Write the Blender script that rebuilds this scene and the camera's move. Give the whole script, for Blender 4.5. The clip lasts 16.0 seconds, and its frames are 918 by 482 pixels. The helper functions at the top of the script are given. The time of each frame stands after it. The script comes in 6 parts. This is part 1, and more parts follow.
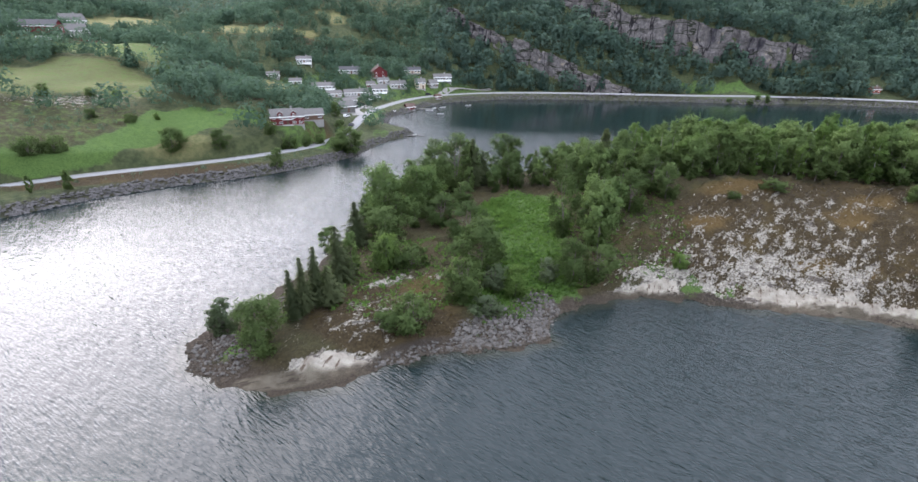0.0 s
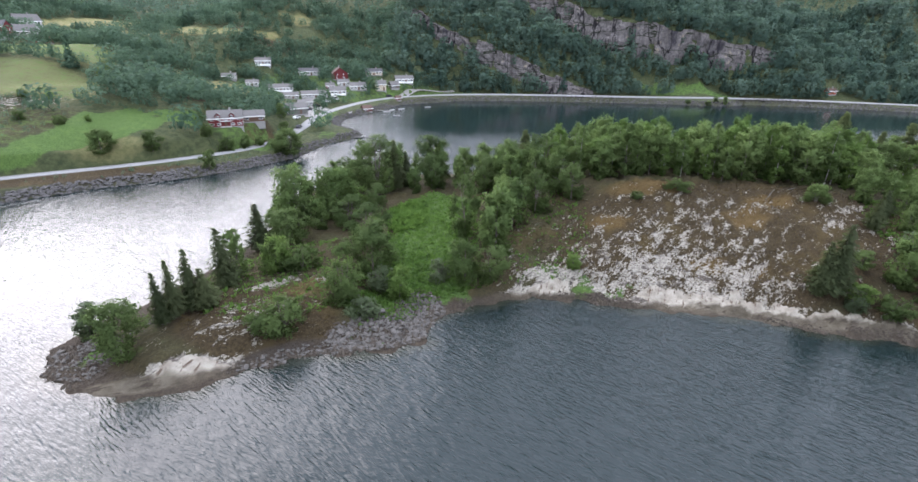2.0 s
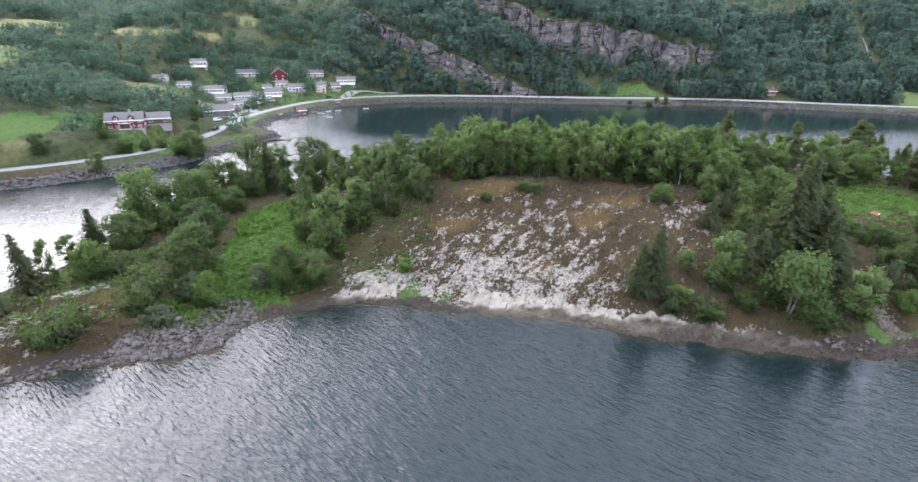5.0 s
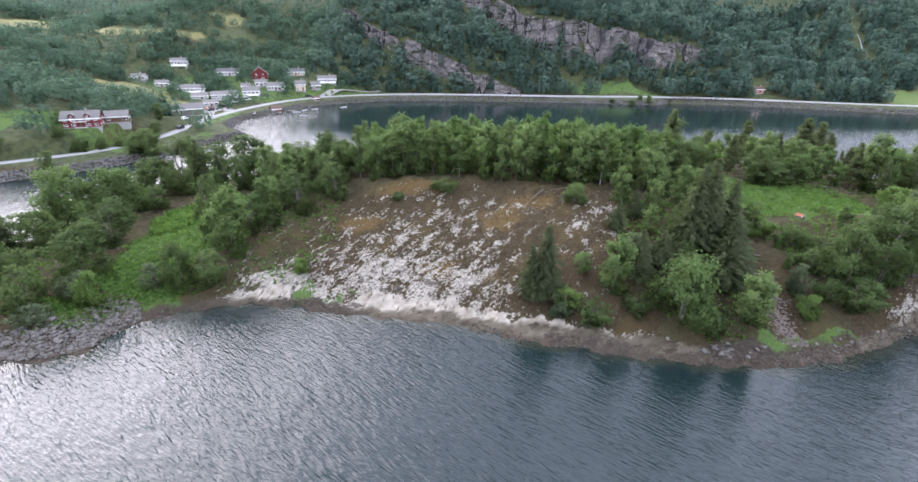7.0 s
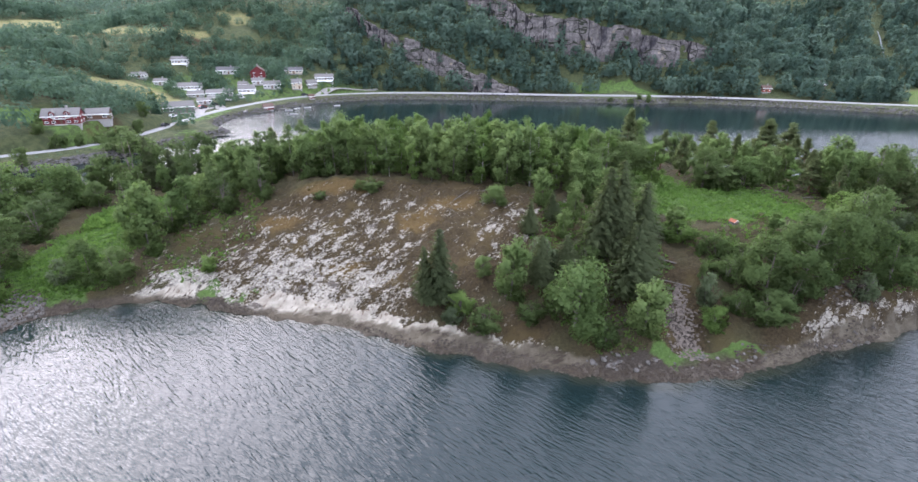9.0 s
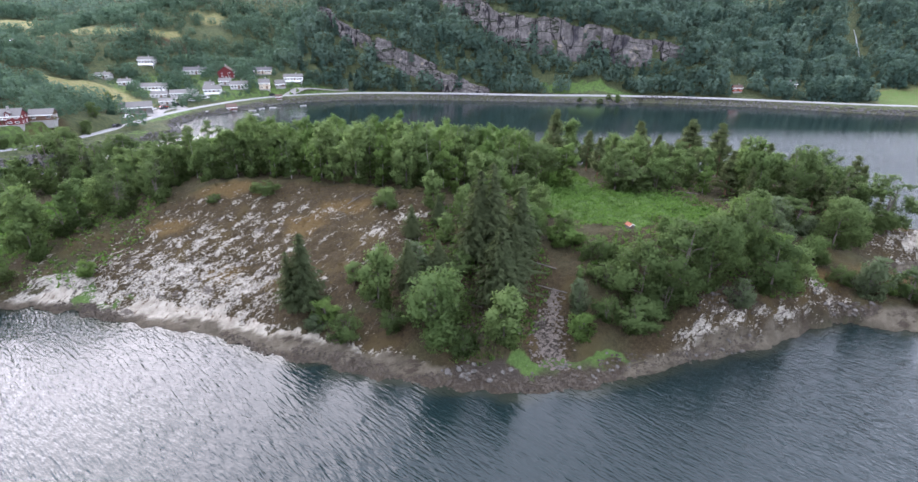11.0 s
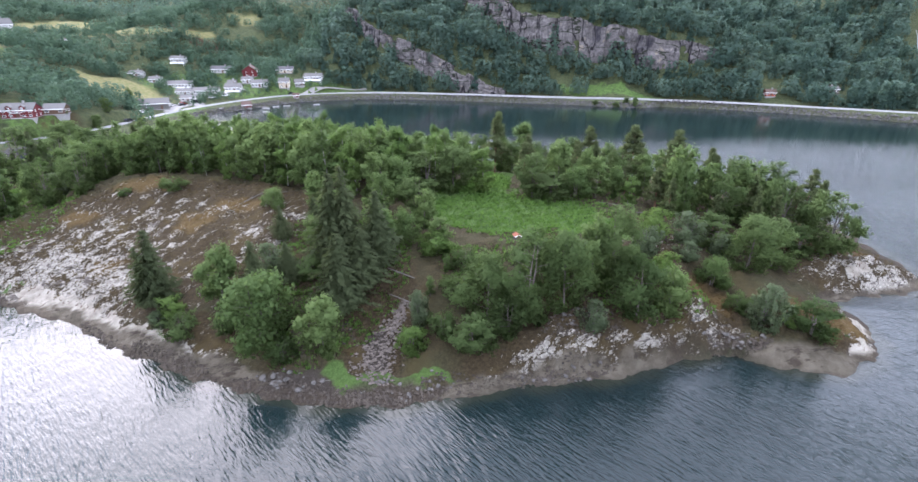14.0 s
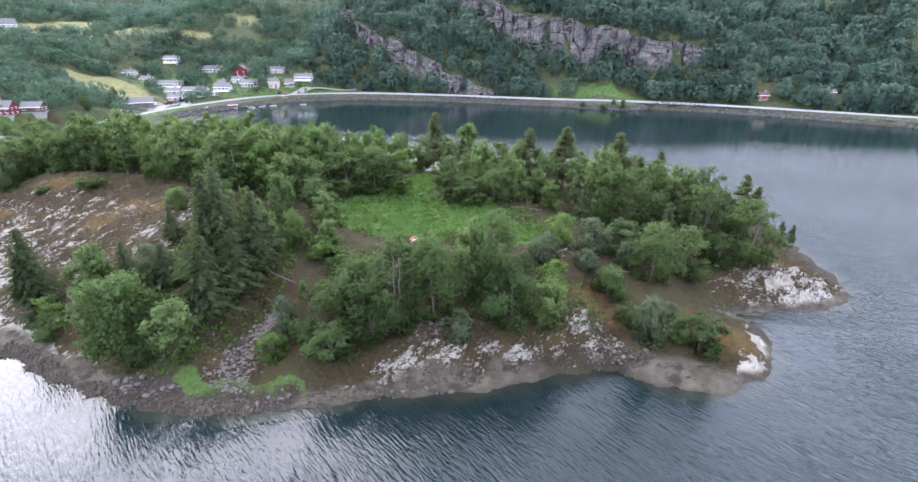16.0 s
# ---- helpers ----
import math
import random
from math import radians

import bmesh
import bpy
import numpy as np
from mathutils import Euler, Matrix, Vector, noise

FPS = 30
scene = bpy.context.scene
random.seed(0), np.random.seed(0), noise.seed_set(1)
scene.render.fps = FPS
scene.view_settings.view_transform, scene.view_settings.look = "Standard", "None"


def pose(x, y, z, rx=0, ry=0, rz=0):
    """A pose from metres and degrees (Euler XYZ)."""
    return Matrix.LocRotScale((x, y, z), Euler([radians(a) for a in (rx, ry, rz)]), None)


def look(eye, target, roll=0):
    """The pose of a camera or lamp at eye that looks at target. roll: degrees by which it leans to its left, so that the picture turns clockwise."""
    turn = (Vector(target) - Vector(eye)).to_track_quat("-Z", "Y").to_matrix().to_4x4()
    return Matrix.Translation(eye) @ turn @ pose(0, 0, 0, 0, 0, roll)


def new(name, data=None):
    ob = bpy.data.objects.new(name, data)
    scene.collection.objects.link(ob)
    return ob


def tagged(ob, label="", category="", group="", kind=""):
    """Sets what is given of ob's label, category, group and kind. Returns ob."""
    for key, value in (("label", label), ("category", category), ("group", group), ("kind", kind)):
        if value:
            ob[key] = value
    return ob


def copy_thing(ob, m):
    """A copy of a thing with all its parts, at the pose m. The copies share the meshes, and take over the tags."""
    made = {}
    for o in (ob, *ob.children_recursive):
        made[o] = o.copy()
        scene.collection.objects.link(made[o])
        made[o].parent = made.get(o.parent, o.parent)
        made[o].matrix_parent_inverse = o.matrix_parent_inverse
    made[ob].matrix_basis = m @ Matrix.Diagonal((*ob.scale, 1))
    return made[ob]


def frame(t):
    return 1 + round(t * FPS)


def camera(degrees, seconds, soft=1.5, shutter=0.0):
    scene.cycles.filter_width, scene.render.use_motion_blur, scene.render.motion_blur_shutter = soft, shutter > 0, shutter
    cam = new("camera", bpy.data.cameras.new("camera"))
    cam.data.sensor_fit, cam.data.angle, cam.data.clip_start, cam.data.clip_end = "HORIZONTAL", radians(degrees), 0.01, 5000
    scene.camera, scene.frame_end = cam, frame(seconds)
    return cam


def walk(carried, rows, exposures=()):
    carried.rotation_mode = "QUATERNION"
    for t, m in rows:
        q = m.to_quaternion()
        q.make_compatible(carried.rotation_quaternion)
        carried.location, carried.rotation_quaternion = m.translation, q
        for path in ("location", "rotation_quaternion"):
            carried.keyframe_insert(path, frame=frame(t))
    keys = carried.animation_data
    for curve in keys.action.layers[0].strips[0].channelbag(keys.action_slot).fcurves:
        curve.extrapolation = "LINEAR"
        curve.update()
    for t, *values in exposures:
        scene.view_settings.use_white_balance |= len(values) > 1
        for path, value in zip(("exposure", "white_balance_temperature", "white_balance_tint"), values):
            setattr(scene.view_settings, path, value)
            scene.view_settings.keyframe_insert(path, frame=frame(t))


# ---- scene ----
cam = camera(84.6, 16.0)
METRES, EYE, TILT, LEAN, TURN = 165.0, 46.3, -23.2, -0.43, 0.0
ROWS = [
    (0.0, 0.0, 0.0, 0.0, 0.0, 0.0, -0.0),
    (0.5, 0.0266, -0.0013, -0.0002, -0.12, 0.06, -0.01),
    (1.0, 0.0539, -0.0011, -0.0005, -0.28, 0.11, -0.02),
    (1.5, 0.0829, 0.0011, -0.0007, -0.88, 0.18, 0.24),
    (2.0, 0.1117, 0.0023, -0.0011, -1.14, 0.22, 0.34),
    (2.5, 0.1409, 0.0043, -0.0011, -1.38, 0.27, 0.45),
    (3.0, 0.1706, 0.0053, -0.0014, -1.61, 0.31, 0.53),
    (3.5, 0.2007, 0.0066, -0.0014, -1.83, 0.32, 0.61),
    (4.0, 0.2314, 0.0085, -0.0014, -2.03, 0.36, 0.71),
    (4.5, 0.2624, 0.0092, -0.0014, -2.23, 0.37, 0.83),
    (5.0, 0.2939, 0.0103, -0.0014, -2.43, 0.38, 0.93),
    (7.5, 0.4514, 0.0217, -0.001, -0.02, 0.27, 0.31),
    (8.0, 0.4837, 0.024, -0.0001, 2.04, 0.2, -0.57),
    (8.5, 0.5166, 0.028, 0.001, 2.21, 0.18, -0.62),
    (9.0, 0.5481, 0.0327, 0.0021, 1.66, 0.17, -0.34),
    (11.5, 0.7069, 0.0553, 0.0095, 1.84, 0.15, -0.3),
    (12.0, 0.7388, 0.0609, 0.0112, 1.85, 0.18, -0.27),
    (12.5, 0.7698, 0.0665, 0.0128, 2.39, 0.21, -0.52),
    (13.0, 0.8007, 0.0717, 0.0146, 5.17, 0.15, -1.73),
    (13.5, 0.8336, 0.0782, 0.0168, 7.53, 0.04, -2.69),
    (14.0, 0.8652, 0.0859, 0.0191, 8.08, 0.06, -2.92),
    (14.5, 0.8964, 0.0945, 0.0217, 8.2, 0.09, -2.98),
    (15.0, 0.9273, 0.1033, 0.0241, 8.56, 0.11, -3.15),
    (15.5, 0.9579, 0.1125, 0.027, 8.93, 0.13, -3.33),
    (16.0, 0.9878, 0.1218, 0.03, 10.07, 0.08, -3.84),
]
walk(cam, [(t, pose(0, 0, EYE, TILT, LEAN, TURN) @ pose(METRES * x, METRES * y, METRES * z, 90 + pitch, roll, yaw)) for t, x, y, z, yaw, pitch, roll in ROWS],
     exposures=[(0.0, 1.22, 6200, 20), (4.0, 1.47, 6130, 22), (8.0, 1.57, 6090, 24), (12.0, 1.55, 6040, 24), (16.0, 1.78, 5900, 25)])

# ---- world, sun ----
SUN_AZ, SUN_EL = radians(-41), radians(32)   # measured from straight ahead (+y), towards the left
sun_dir = Vector((math.sin(SUN_AZ) * math.cos(SUN_EL), math.cos(SUN_AZ) * math.cos(SUN_EL), math.sin(SUN_EL)))
world = bpy.data.worlds.new("overcast_sky")
scene.world = world
world.use_nodes = True
wn, wl = world.node_tree.nodes, world.node_tree.links
sky = wn.new("ShaderNodeTexSky")
sky.sky_type, sky.sun_disc, sky.sun_elevation, sky.sun_rotation = "NISHITA", False, SUN_EL, SUN_AZ
sky.air_density, sky.dust_density, sky.ozone_density = 1.0, 4.0, 1.0
grey = wn.new("ShaderNodeHueSaturation")
grey.inputs["Saturation"].default_value = 0.45
wl.new(sky.outputs[0], grey.inputs["Color"])
cloud = wn.new("ShaderNodeMix")   # an even cloud cover in front of the blue
cloud.data_type = "RGBA"
cloud.inputs["Factor"].default_value = 0.82
cloud.inputs["B"].default_value = (7.62, 8.42, 9.2, 1)
wl.new(grey.outputs[0], cloud.inputs["A"])
wl.new(cloud.outputs["Result"], wn["Background"].inputs["Color"])
wn["Background"].inputs["Strength"].default_value = 0.165
sun = new("sun", bpy.data.lights.new("sun", "SUN"))
sun.data.energy, sun.data.angle, sun.data.color = 0.98, radians(50), (1.0, 0.95, 0.88)
sun.matrix_world = look(sun_dir * 300, (0, 0, 0))

# ---- plan of the land ----
# plan-begin
ISLAND = [(-42, 66), (-39, 59.5), (-31, 56), (-23, 54.5), (-16, 57), (-10, 61), (-2, 64.5), (9, 65), (15, 68), (15.5, 74),
          (24, 79.5), (34, 82.5), (43, 80.6), (53, 77.8), (66, 75.4), (75, 72.8), (85, 68.4), (98, 65), (108, 63.2), (118, 62.2),
          (127, 63.6), (135, 66.4), (143, 70.3), (152, 72.8), (160, 75.6), (167, 79.6), (174, 82), (178, 79.6), (187, 79),
          (193.5, 83.5), (197, 89), (197.5, 97), (195, 100.5), (203, 103.5), (213.5, 107), (217.5, 112), (218, 121), (216.5, 131),
          (216, 142), (208, 158), (180, 172), (140, 176), (95, 173), (50, 170), (10, 166), (-16, 160), (-25, 145), (-25, 118),
          (-28, 98)]
ISLAND_W = [(-32.5, 88), (-36, 79), (-41, 73)]
COAST = [(-420, -500), (-330, -200), (-240, -40), (-160, 60), (-117, 120), (-105, 136), (-87, 150), (-64, 162), (-50, 176),
         (-40, 188), (-31, 217), (-19, 230), (-22, 236), (-36, 252), (-37, 277), (-29, 292), (-13, 331), (24, 352), (60, 354.5),
         (100, 352), (140, 347), (167, 343), (192, 337), (205, 336), (217, 345), (261, 334), (305, 317), (322, 307), (357, 294),
         (420, 285), (520, 270), (700, 200), (1000, 60), (1500, -200)]
ROAD = [(-170, 96), (-142, 127), (-129, 137), (-112.6, 149.5), (-92, 160.5), (-73, 173), (-56, 188), (-48.5, 208), (-47.5, 235), (-49, 262),
        (-44, 290), (-32, 322), (-17, 341), (10, 356), (42, 363), (85, 361), (125, 356), (160, 353), (205, 352), (260, 342),
        (316, 322), (363, 307), (430, 299), (530, 286), (700, 220)]


def seg_dist(px, py, pts, closed):
    """Distance to a line of points, and how far along it the nearest place lies."""
    best, along, run = np.full(px.shape, 1e9), np.zeros(px.shape), 0.0
    ends = pts[1:] + pts[:1] if closed else pts[1:]
    for (ax, ay), (bx, by) in zip(pts, ends):
        ln = math.hypot(bx - ax, by - ay)
        k = np.clip(((px - ax) * (bx - ax) + (py - ay) * (by - ay)) / ln ** 2, 0, 1)
        d = np.hypot(px - ax - k * (bx - ax), py - ay - k * (by - ay))
        near = d < best
        best, along = np.where(near, d, best), np.where(near, run + k * ln, along)
        run += ln
    return best, along


def inside(px, py, pts):
    res = np.zeros(px.shape, bool)
    for (ax, ay), (bx, by) in zip(pts, pts[1:] + pts[:1]):
        if ay != by:
            res ^= ((ay > py) != (by > py)) & (px < (bx - ax) * (py - ay) / (by - ay) + ax)
    return res


def bumpy(px, py, scale, seed=0):
    """Smooth noise of about -1 to 1 from a few crossed waves with warped phases."""
    r = np.random.RandomState(seed)
    tot = np.zeros(px.shape)
    for k in range(7):
        a, f, ph = r.uniform(0, 6.28), (0.6 + 0.9 * r.rand()) / scale, r.uniform(0, 6.28, 2)
        u, v = px * math.cos(a) + py * math.sin(a), -px * math.sin(a) + py * math.cos(a)
        tot += np.sin(u * f * 6.28 + ph[0] + 1.3 * np.sin(v * f * 4.1 + ph[1]))
    return tot / 4.5


def smooth(a, b, v):
    k = np.clip((v - a) / (b - a), 0, 1)
    return k * k * (3 - 2 * k)


def hump(px, py, cx, cy, rx, ry, turn=0.0):
    c, s = math.cos(radians(turn)), math.sin(radians(turn))
    u, v = (px - cx) * c + (py - cy) * s, -(px - cx) * s + (py - cy) * c
    return np.exp(-(u / rx) ** 2 - (v / ry) ** 2)


ISLE = ISLAND + ISLAND_W
MAINLAND = COAST + [(2500, -200), (2500, 2500), (-2500, 2500), (-2500, -500)]
S_ROAD_W, S_FARM = 330.0, 900.0


def isle_dist(px, py):
    d, s = seg_dist(px, py, ISLE, True)
    d = np.where(inside(px, py, ISLE), d, -d)
    return d + 0.9 * bumpy(px, py, 7, 3) * np.clip(1 - np.abs(d) / 6, 0, 1) + 0.35 * bumpy(px, py, 2.1, 4)


def coast_dist(px, py):
    d, s = seg_dist(px, py, COAST, False)
    return np.where(inside(px, py, MAINLAND), d, -d)


def isle_height(px, py):
    d = isle_dist(px, py)
    cut = smooth(138, 150, px) * (1 - smooth(167, 174, px))   # low rock steps along the eastern shore
    beach = np.clip(d, -30, 3) * 0.34 + cut * 2.4 * smooth(0.5, 2.0, d + 0.3 * bumpy(px, py, 5, 17)) + np.clip(d - 3, 0, 60) * 0.47
    ramp = np.interp(px, [-40, -22, 0, 20, 34, 50, 100, 118, 150, 180, 200, 215], [0.6, 3.0, 4.0, 5.0, 8, 13.6, 14.2, 11.0, 10.5, 8, 4.6, 2.4])
    ramp = ramp * (1 - smooth(118, 176, py) * 0.55)
    k = 2.4
    h = -k * np.log(np.exp(-np.clip(beach, -20, 40) / k) + np.exp(-np.clip(ramp, -20, 40) / k)) + 0.25 * k * np.clip(d / 6, 0, 1)
    h = h + 1.6 * hump(px, py, -13, 68, 11, 5.5, 20) + 1.6 * hump(px, py, 172, 84, 9, 5) + 1.3 * hump(px, py, 201, 112, 9, 5, 12)
    h = h + 0.9 * hump(px, py, 192, 87.5, 4.5, 4.5) + 0.9 * hump(px, py, 209, 110.5, 9, 3.5, 14) + 1.6 * hump(px, py, 62, 108, 12, 6) + 1.5 * hump(px, py, 150, 78, 13, 3.5, 22) + 2.0 * hump(px, py, 152, 124, 9, 7)
    h = h + 1.2 * hump(px, py, 38, 86, 7, 4) - 2.6 * hump(px, py, 124, 72, 5, 12, 10)
    inland = np.clip(d / 5, 0, 1)
    h = h + inland * (0.55 * bumpy(px, py, 13, 7) + 0.22 * bumpy(px, py, 4.2, 8))
    u, v = px * 0.88 + py * 0.47, py * 0.88 - px * 0.47
    h = h + inland * 0.42 * np.abs(bumpy(u * 0.55, v * 1.5, 3.4, 9)) + inland * 0.14 * bumpy(u, v * 1.4, 1.7, 10)
    rug = smooth(138, 148, px) * np.clip(d / 2, 0, 1) * np.clip((12 - d) / 8, 0, 1)
    h = h + rug * (0.55 * np.abs(bumpy(u * 0.6, v * 1.6, 3.0, 15)) + 0.3 * bumpy(px, py, 5.5, 16))
    return np.where(d < 0, np.maximum(d * 0.30, -8), np.maximum(h, 0.05 + 0.1 * np.clip(d, 0, 3)))


CLIFF_HIGH = [(60, 478), (85, 447), (107, 424), (131, 407), (146, 398), (160, 391), (194, 384), (234, 383), (256, 386)]
CLIFF_LOW = [(-18, 448), (7, 420), (24, 405), (47, 394), (62, 387), (79, 377), (97, 369), (122, 366)]
RISE_HIGH = [4, 9, 18, 18, 19, 21, 18, 13, 3]
RISE_LOW = [3, 7, 9.5, 10.5, 10.5, 12, 9, 1.5]


def cliff_step(px, py, line, rise):
    """Land raised behind the edge of a cliff, fading out again up the slope."""
    d, s = seg_dist(px, py, line, False)
    run = np.r_[0, np.cumsum([math.hypot(b[0] - a[0], b[1] - a[1]) for a, b in zip(line, line[1:])])]
    behind = np.where(inside(px, py, line + [(line[-1][0], 900), (line[0][0], 900)]), d, -d)
    return np.interp(s, run, rise) * smooth(0.2, 2.6, behind) * (1 - smooth(8, 75, behind))


def main_height(px, py):
    d, s = seg_dist(px, py, COAST, False)
    d = np.where(inside(px, py, MAINLAND), d, -d)
    # rise of the land behind the shore: farm slope, village, steep northern hillside
    farm = np.interp(d, [0, 4, 12, 20, 32, 75, 190, 320, 700, 1600], [0, 2.6, 3, 8.5, 13.5, 24, 38, 56, 135, 230])
    town = np.interp(d, [0, 4, 12, 28, 55, 85, 115, 180, 600, 1600], [0, 2.6, 3, 4.5, 10, 20, 38, 66, 150, 250])
    hill = np.interp(d, [0, 4, 18, 26, 40, 55, 85, 150, 420, 1600], [0, 2.6, 3, 8, 22, 32, 52, 82, 150, 270])
    east = np.interp(d, [0, 4, 18, 40, 60, 90, 125, 180, 420, 1600], [0, 2.6, 3, 4.5, 9.5, 21, 38, 62, 135, 260])
    wt = smooth(205, 270, py - 0.15 * (px + 60)) * smooth(-200, -115, px)
    wh = smooth(-60, 0, px) * wt
    we = smooth(240, 350, px)
    h = farm * (1 - wt) + wt * (town * (1 - wh / np.maximum(wt, 1e-6)) + hill * wh / np.maximum(wt, 1e-6))
    h = h * (1 - we) + east * we
    h = h * (1 - 0.8 * smooth(520, 700, px - 0.25 * (py - 300)))
    rough = np.clip((d - 14) / 30, 0, 1)
    h = h + rough * (1.6 * bumpy(px, py, 46, 11) + 0.6 * bumpy(px, py, 15, 12)) + np.clip((d - 160) / 200, 0, 1) * 14 * bumpy(px, py, 210, 13)
    # the terrace of the village, the mound of the red house, the dip below the upper hayfields
    h = h + np.clip(d / 14, 0, 1) * (5.4 * hump(px, py, -40, 352, 55, 19) + 1.8 * hump(px, py, -8, 364, 14, 9) + 1.6 * hump(px, py, -49, 322, 12, 8) - 1.0 * hump(px, py, -116, 318, 16, 12) + 3.2 * hump(px, py, -101, 347, 9, 7))
    h = h + (10.9 - h) * smooth(0.30, 0.50, hump(px, py, -63.5, 200.5, 19, 13.5, 0))
    h = h - 9 * hump(px, py, -172, 335, 66, 26, -12) + 4 * hump(px, py, -190, 435, 110, 36, -14)
    h = h + cliff_step(px, py, CLIFF_HIGH, RISE_HIGH) + cliff_step(px, py, CLIFF_LOW, RISE_LOW)
    rd, _ = seg_dist(px, py, ROAD, False)
    h = np.where(d > 0, h + (3.4 - h) * (1 - smooth(3.2, 5.8, rd)), np.maximum(d * 0.35, -8))
    return h


def height(px, py):
    px, py = np.asarray(px, float), np.asarray(py, float)
    south = np.interp(-py, [420, 520, 1600], [-8, 6, 260])
    return np.maximum(np.maximum(isle_height(px, py), main_height(px, py)), np.where(px > -400, south, -8))
# plan-end

# ---- node materials ----
def material(name, rough=0.8, metal=0.0, spec=0.3):
    m = bpy.data.materials.new(name)
    m.use_nodes = True
    b = m.node_tree.nodes["Principled BSDF"]
    b.inputs["Roughness"].default_value, b.inputs["Metallic"].default_value = rough, metal
    b.inputs["Specular IOR Level"].default_value = spec
    return m, m.node_tree.nodes, m.node_tree.links, b


def mix(n, l, fac, a, b):
    x = n.new("ShaderNodeMix")
    x.data_type = "RGBA"
    for sock, v in ((x.inputs["Factor"], fac), (x.inputs["A"], a), (x.inputs["B"], b)):
        if isinstance(v, bpy.types.NodeSocket):
            l.new(v, sock)
        elif isinstance(v, tuple):
            sock.default_value = (*v, 1.0)
        else:
            sock.default_value = v
    return x.outputs["Result"]


def calc(n, l, op, a, b=0.0, c=0.0, clamp=False):
    x = n.new("ShaderNodeMath")
    x.operation, x.use_clamp = op, clamp
    for sock, v in zip(x.inputs, (a, b, c)):
        if isinstance(v, bpy.types.NodeSocket):
            l.new(v, sock)
        else:
            sock.default_value = v
    return x.outputs[0]


def grain(n, l, scale, detail=5.0, rough=0.6, stretch=(1, 1, 1), turn=0.0, local=False):
    """Noise in metres: a feature is about 1 / scale wide."""
    t = n.new("ShaderNodeTexCoord") if local else n.new("ShaderNodeNewGeometry")
    mp, x = n.new("ShaderNodeMapping"), n.new("ShaderNodeTexNoise")
    mp.vector_type = "TEXTURE"
    mp.inputs["Scale"].default_value, mp.inputs["Rotation"].default_value = [1 / k for k in stretch], (0, 0, radians(turn))
    x.inputs["Scale"].default_value, x.inputs["Detail"].default_value, x.inputs["Roughness"].default_value = scale, detail, rough
    l.new(t.outputs["Object" if local else "Position"], mp.inputs["Vector"])
    l.new(mp.outputs[0], x.inputs["Vector"])
    return x.outputs["Fac"]


def steps(n, l, v, lo, hi):
    x = n.new("ShaderNodeMapRange")
    x.interpolation_type = "SMOOTHSTEP"
    x.inputs["From Min"].default_value, x.inputs["From Max"].default_value = lo, hi
    l.new(v, x.inputs["Value"])
    return x.outputs[0]


def attr(n, name):
    x = n.new("ShaderNodeAttribute")
    x.attribute_name = name
    return x.outputs["Fac"]


def bump(n, l, b, v, strength, dist):
    x = n.new("ShaderNodeBump")
    x.inputs["Strength"].default_value, x.inputs["Distance"].default_value = strength, dist
    l.new(v, x.inputs["Height"])
    l.new(x.outputs[0], b.inputs["Normal"])


def plain(name, col, rough=0.7, metal=0.0, var=0.18, scale=3.0, relief=0.15, spec=0.3):
    """Painted or weathered plain surface: two scales of uneven tone and a fine relief."""
    m, n, l, b = material(name, rough, metal, spec)
    dark = tuple(c * (1 - 2 * var) for c in col)
    f = calc(n, l, "MULTIPLY_ADD", grain(n, l, scale, 6, 0.65), 0.6, calc(n, l, "MULTIPLY", grain(n, l, scale * 7, 3), 0.4))
    l.new(mix(n, l, steps(n, l, f, 0.32, 0.62), dark, col), b.inputs["Base Color"])
    bump(n, l, b, f, relief, 0.02)
    return m


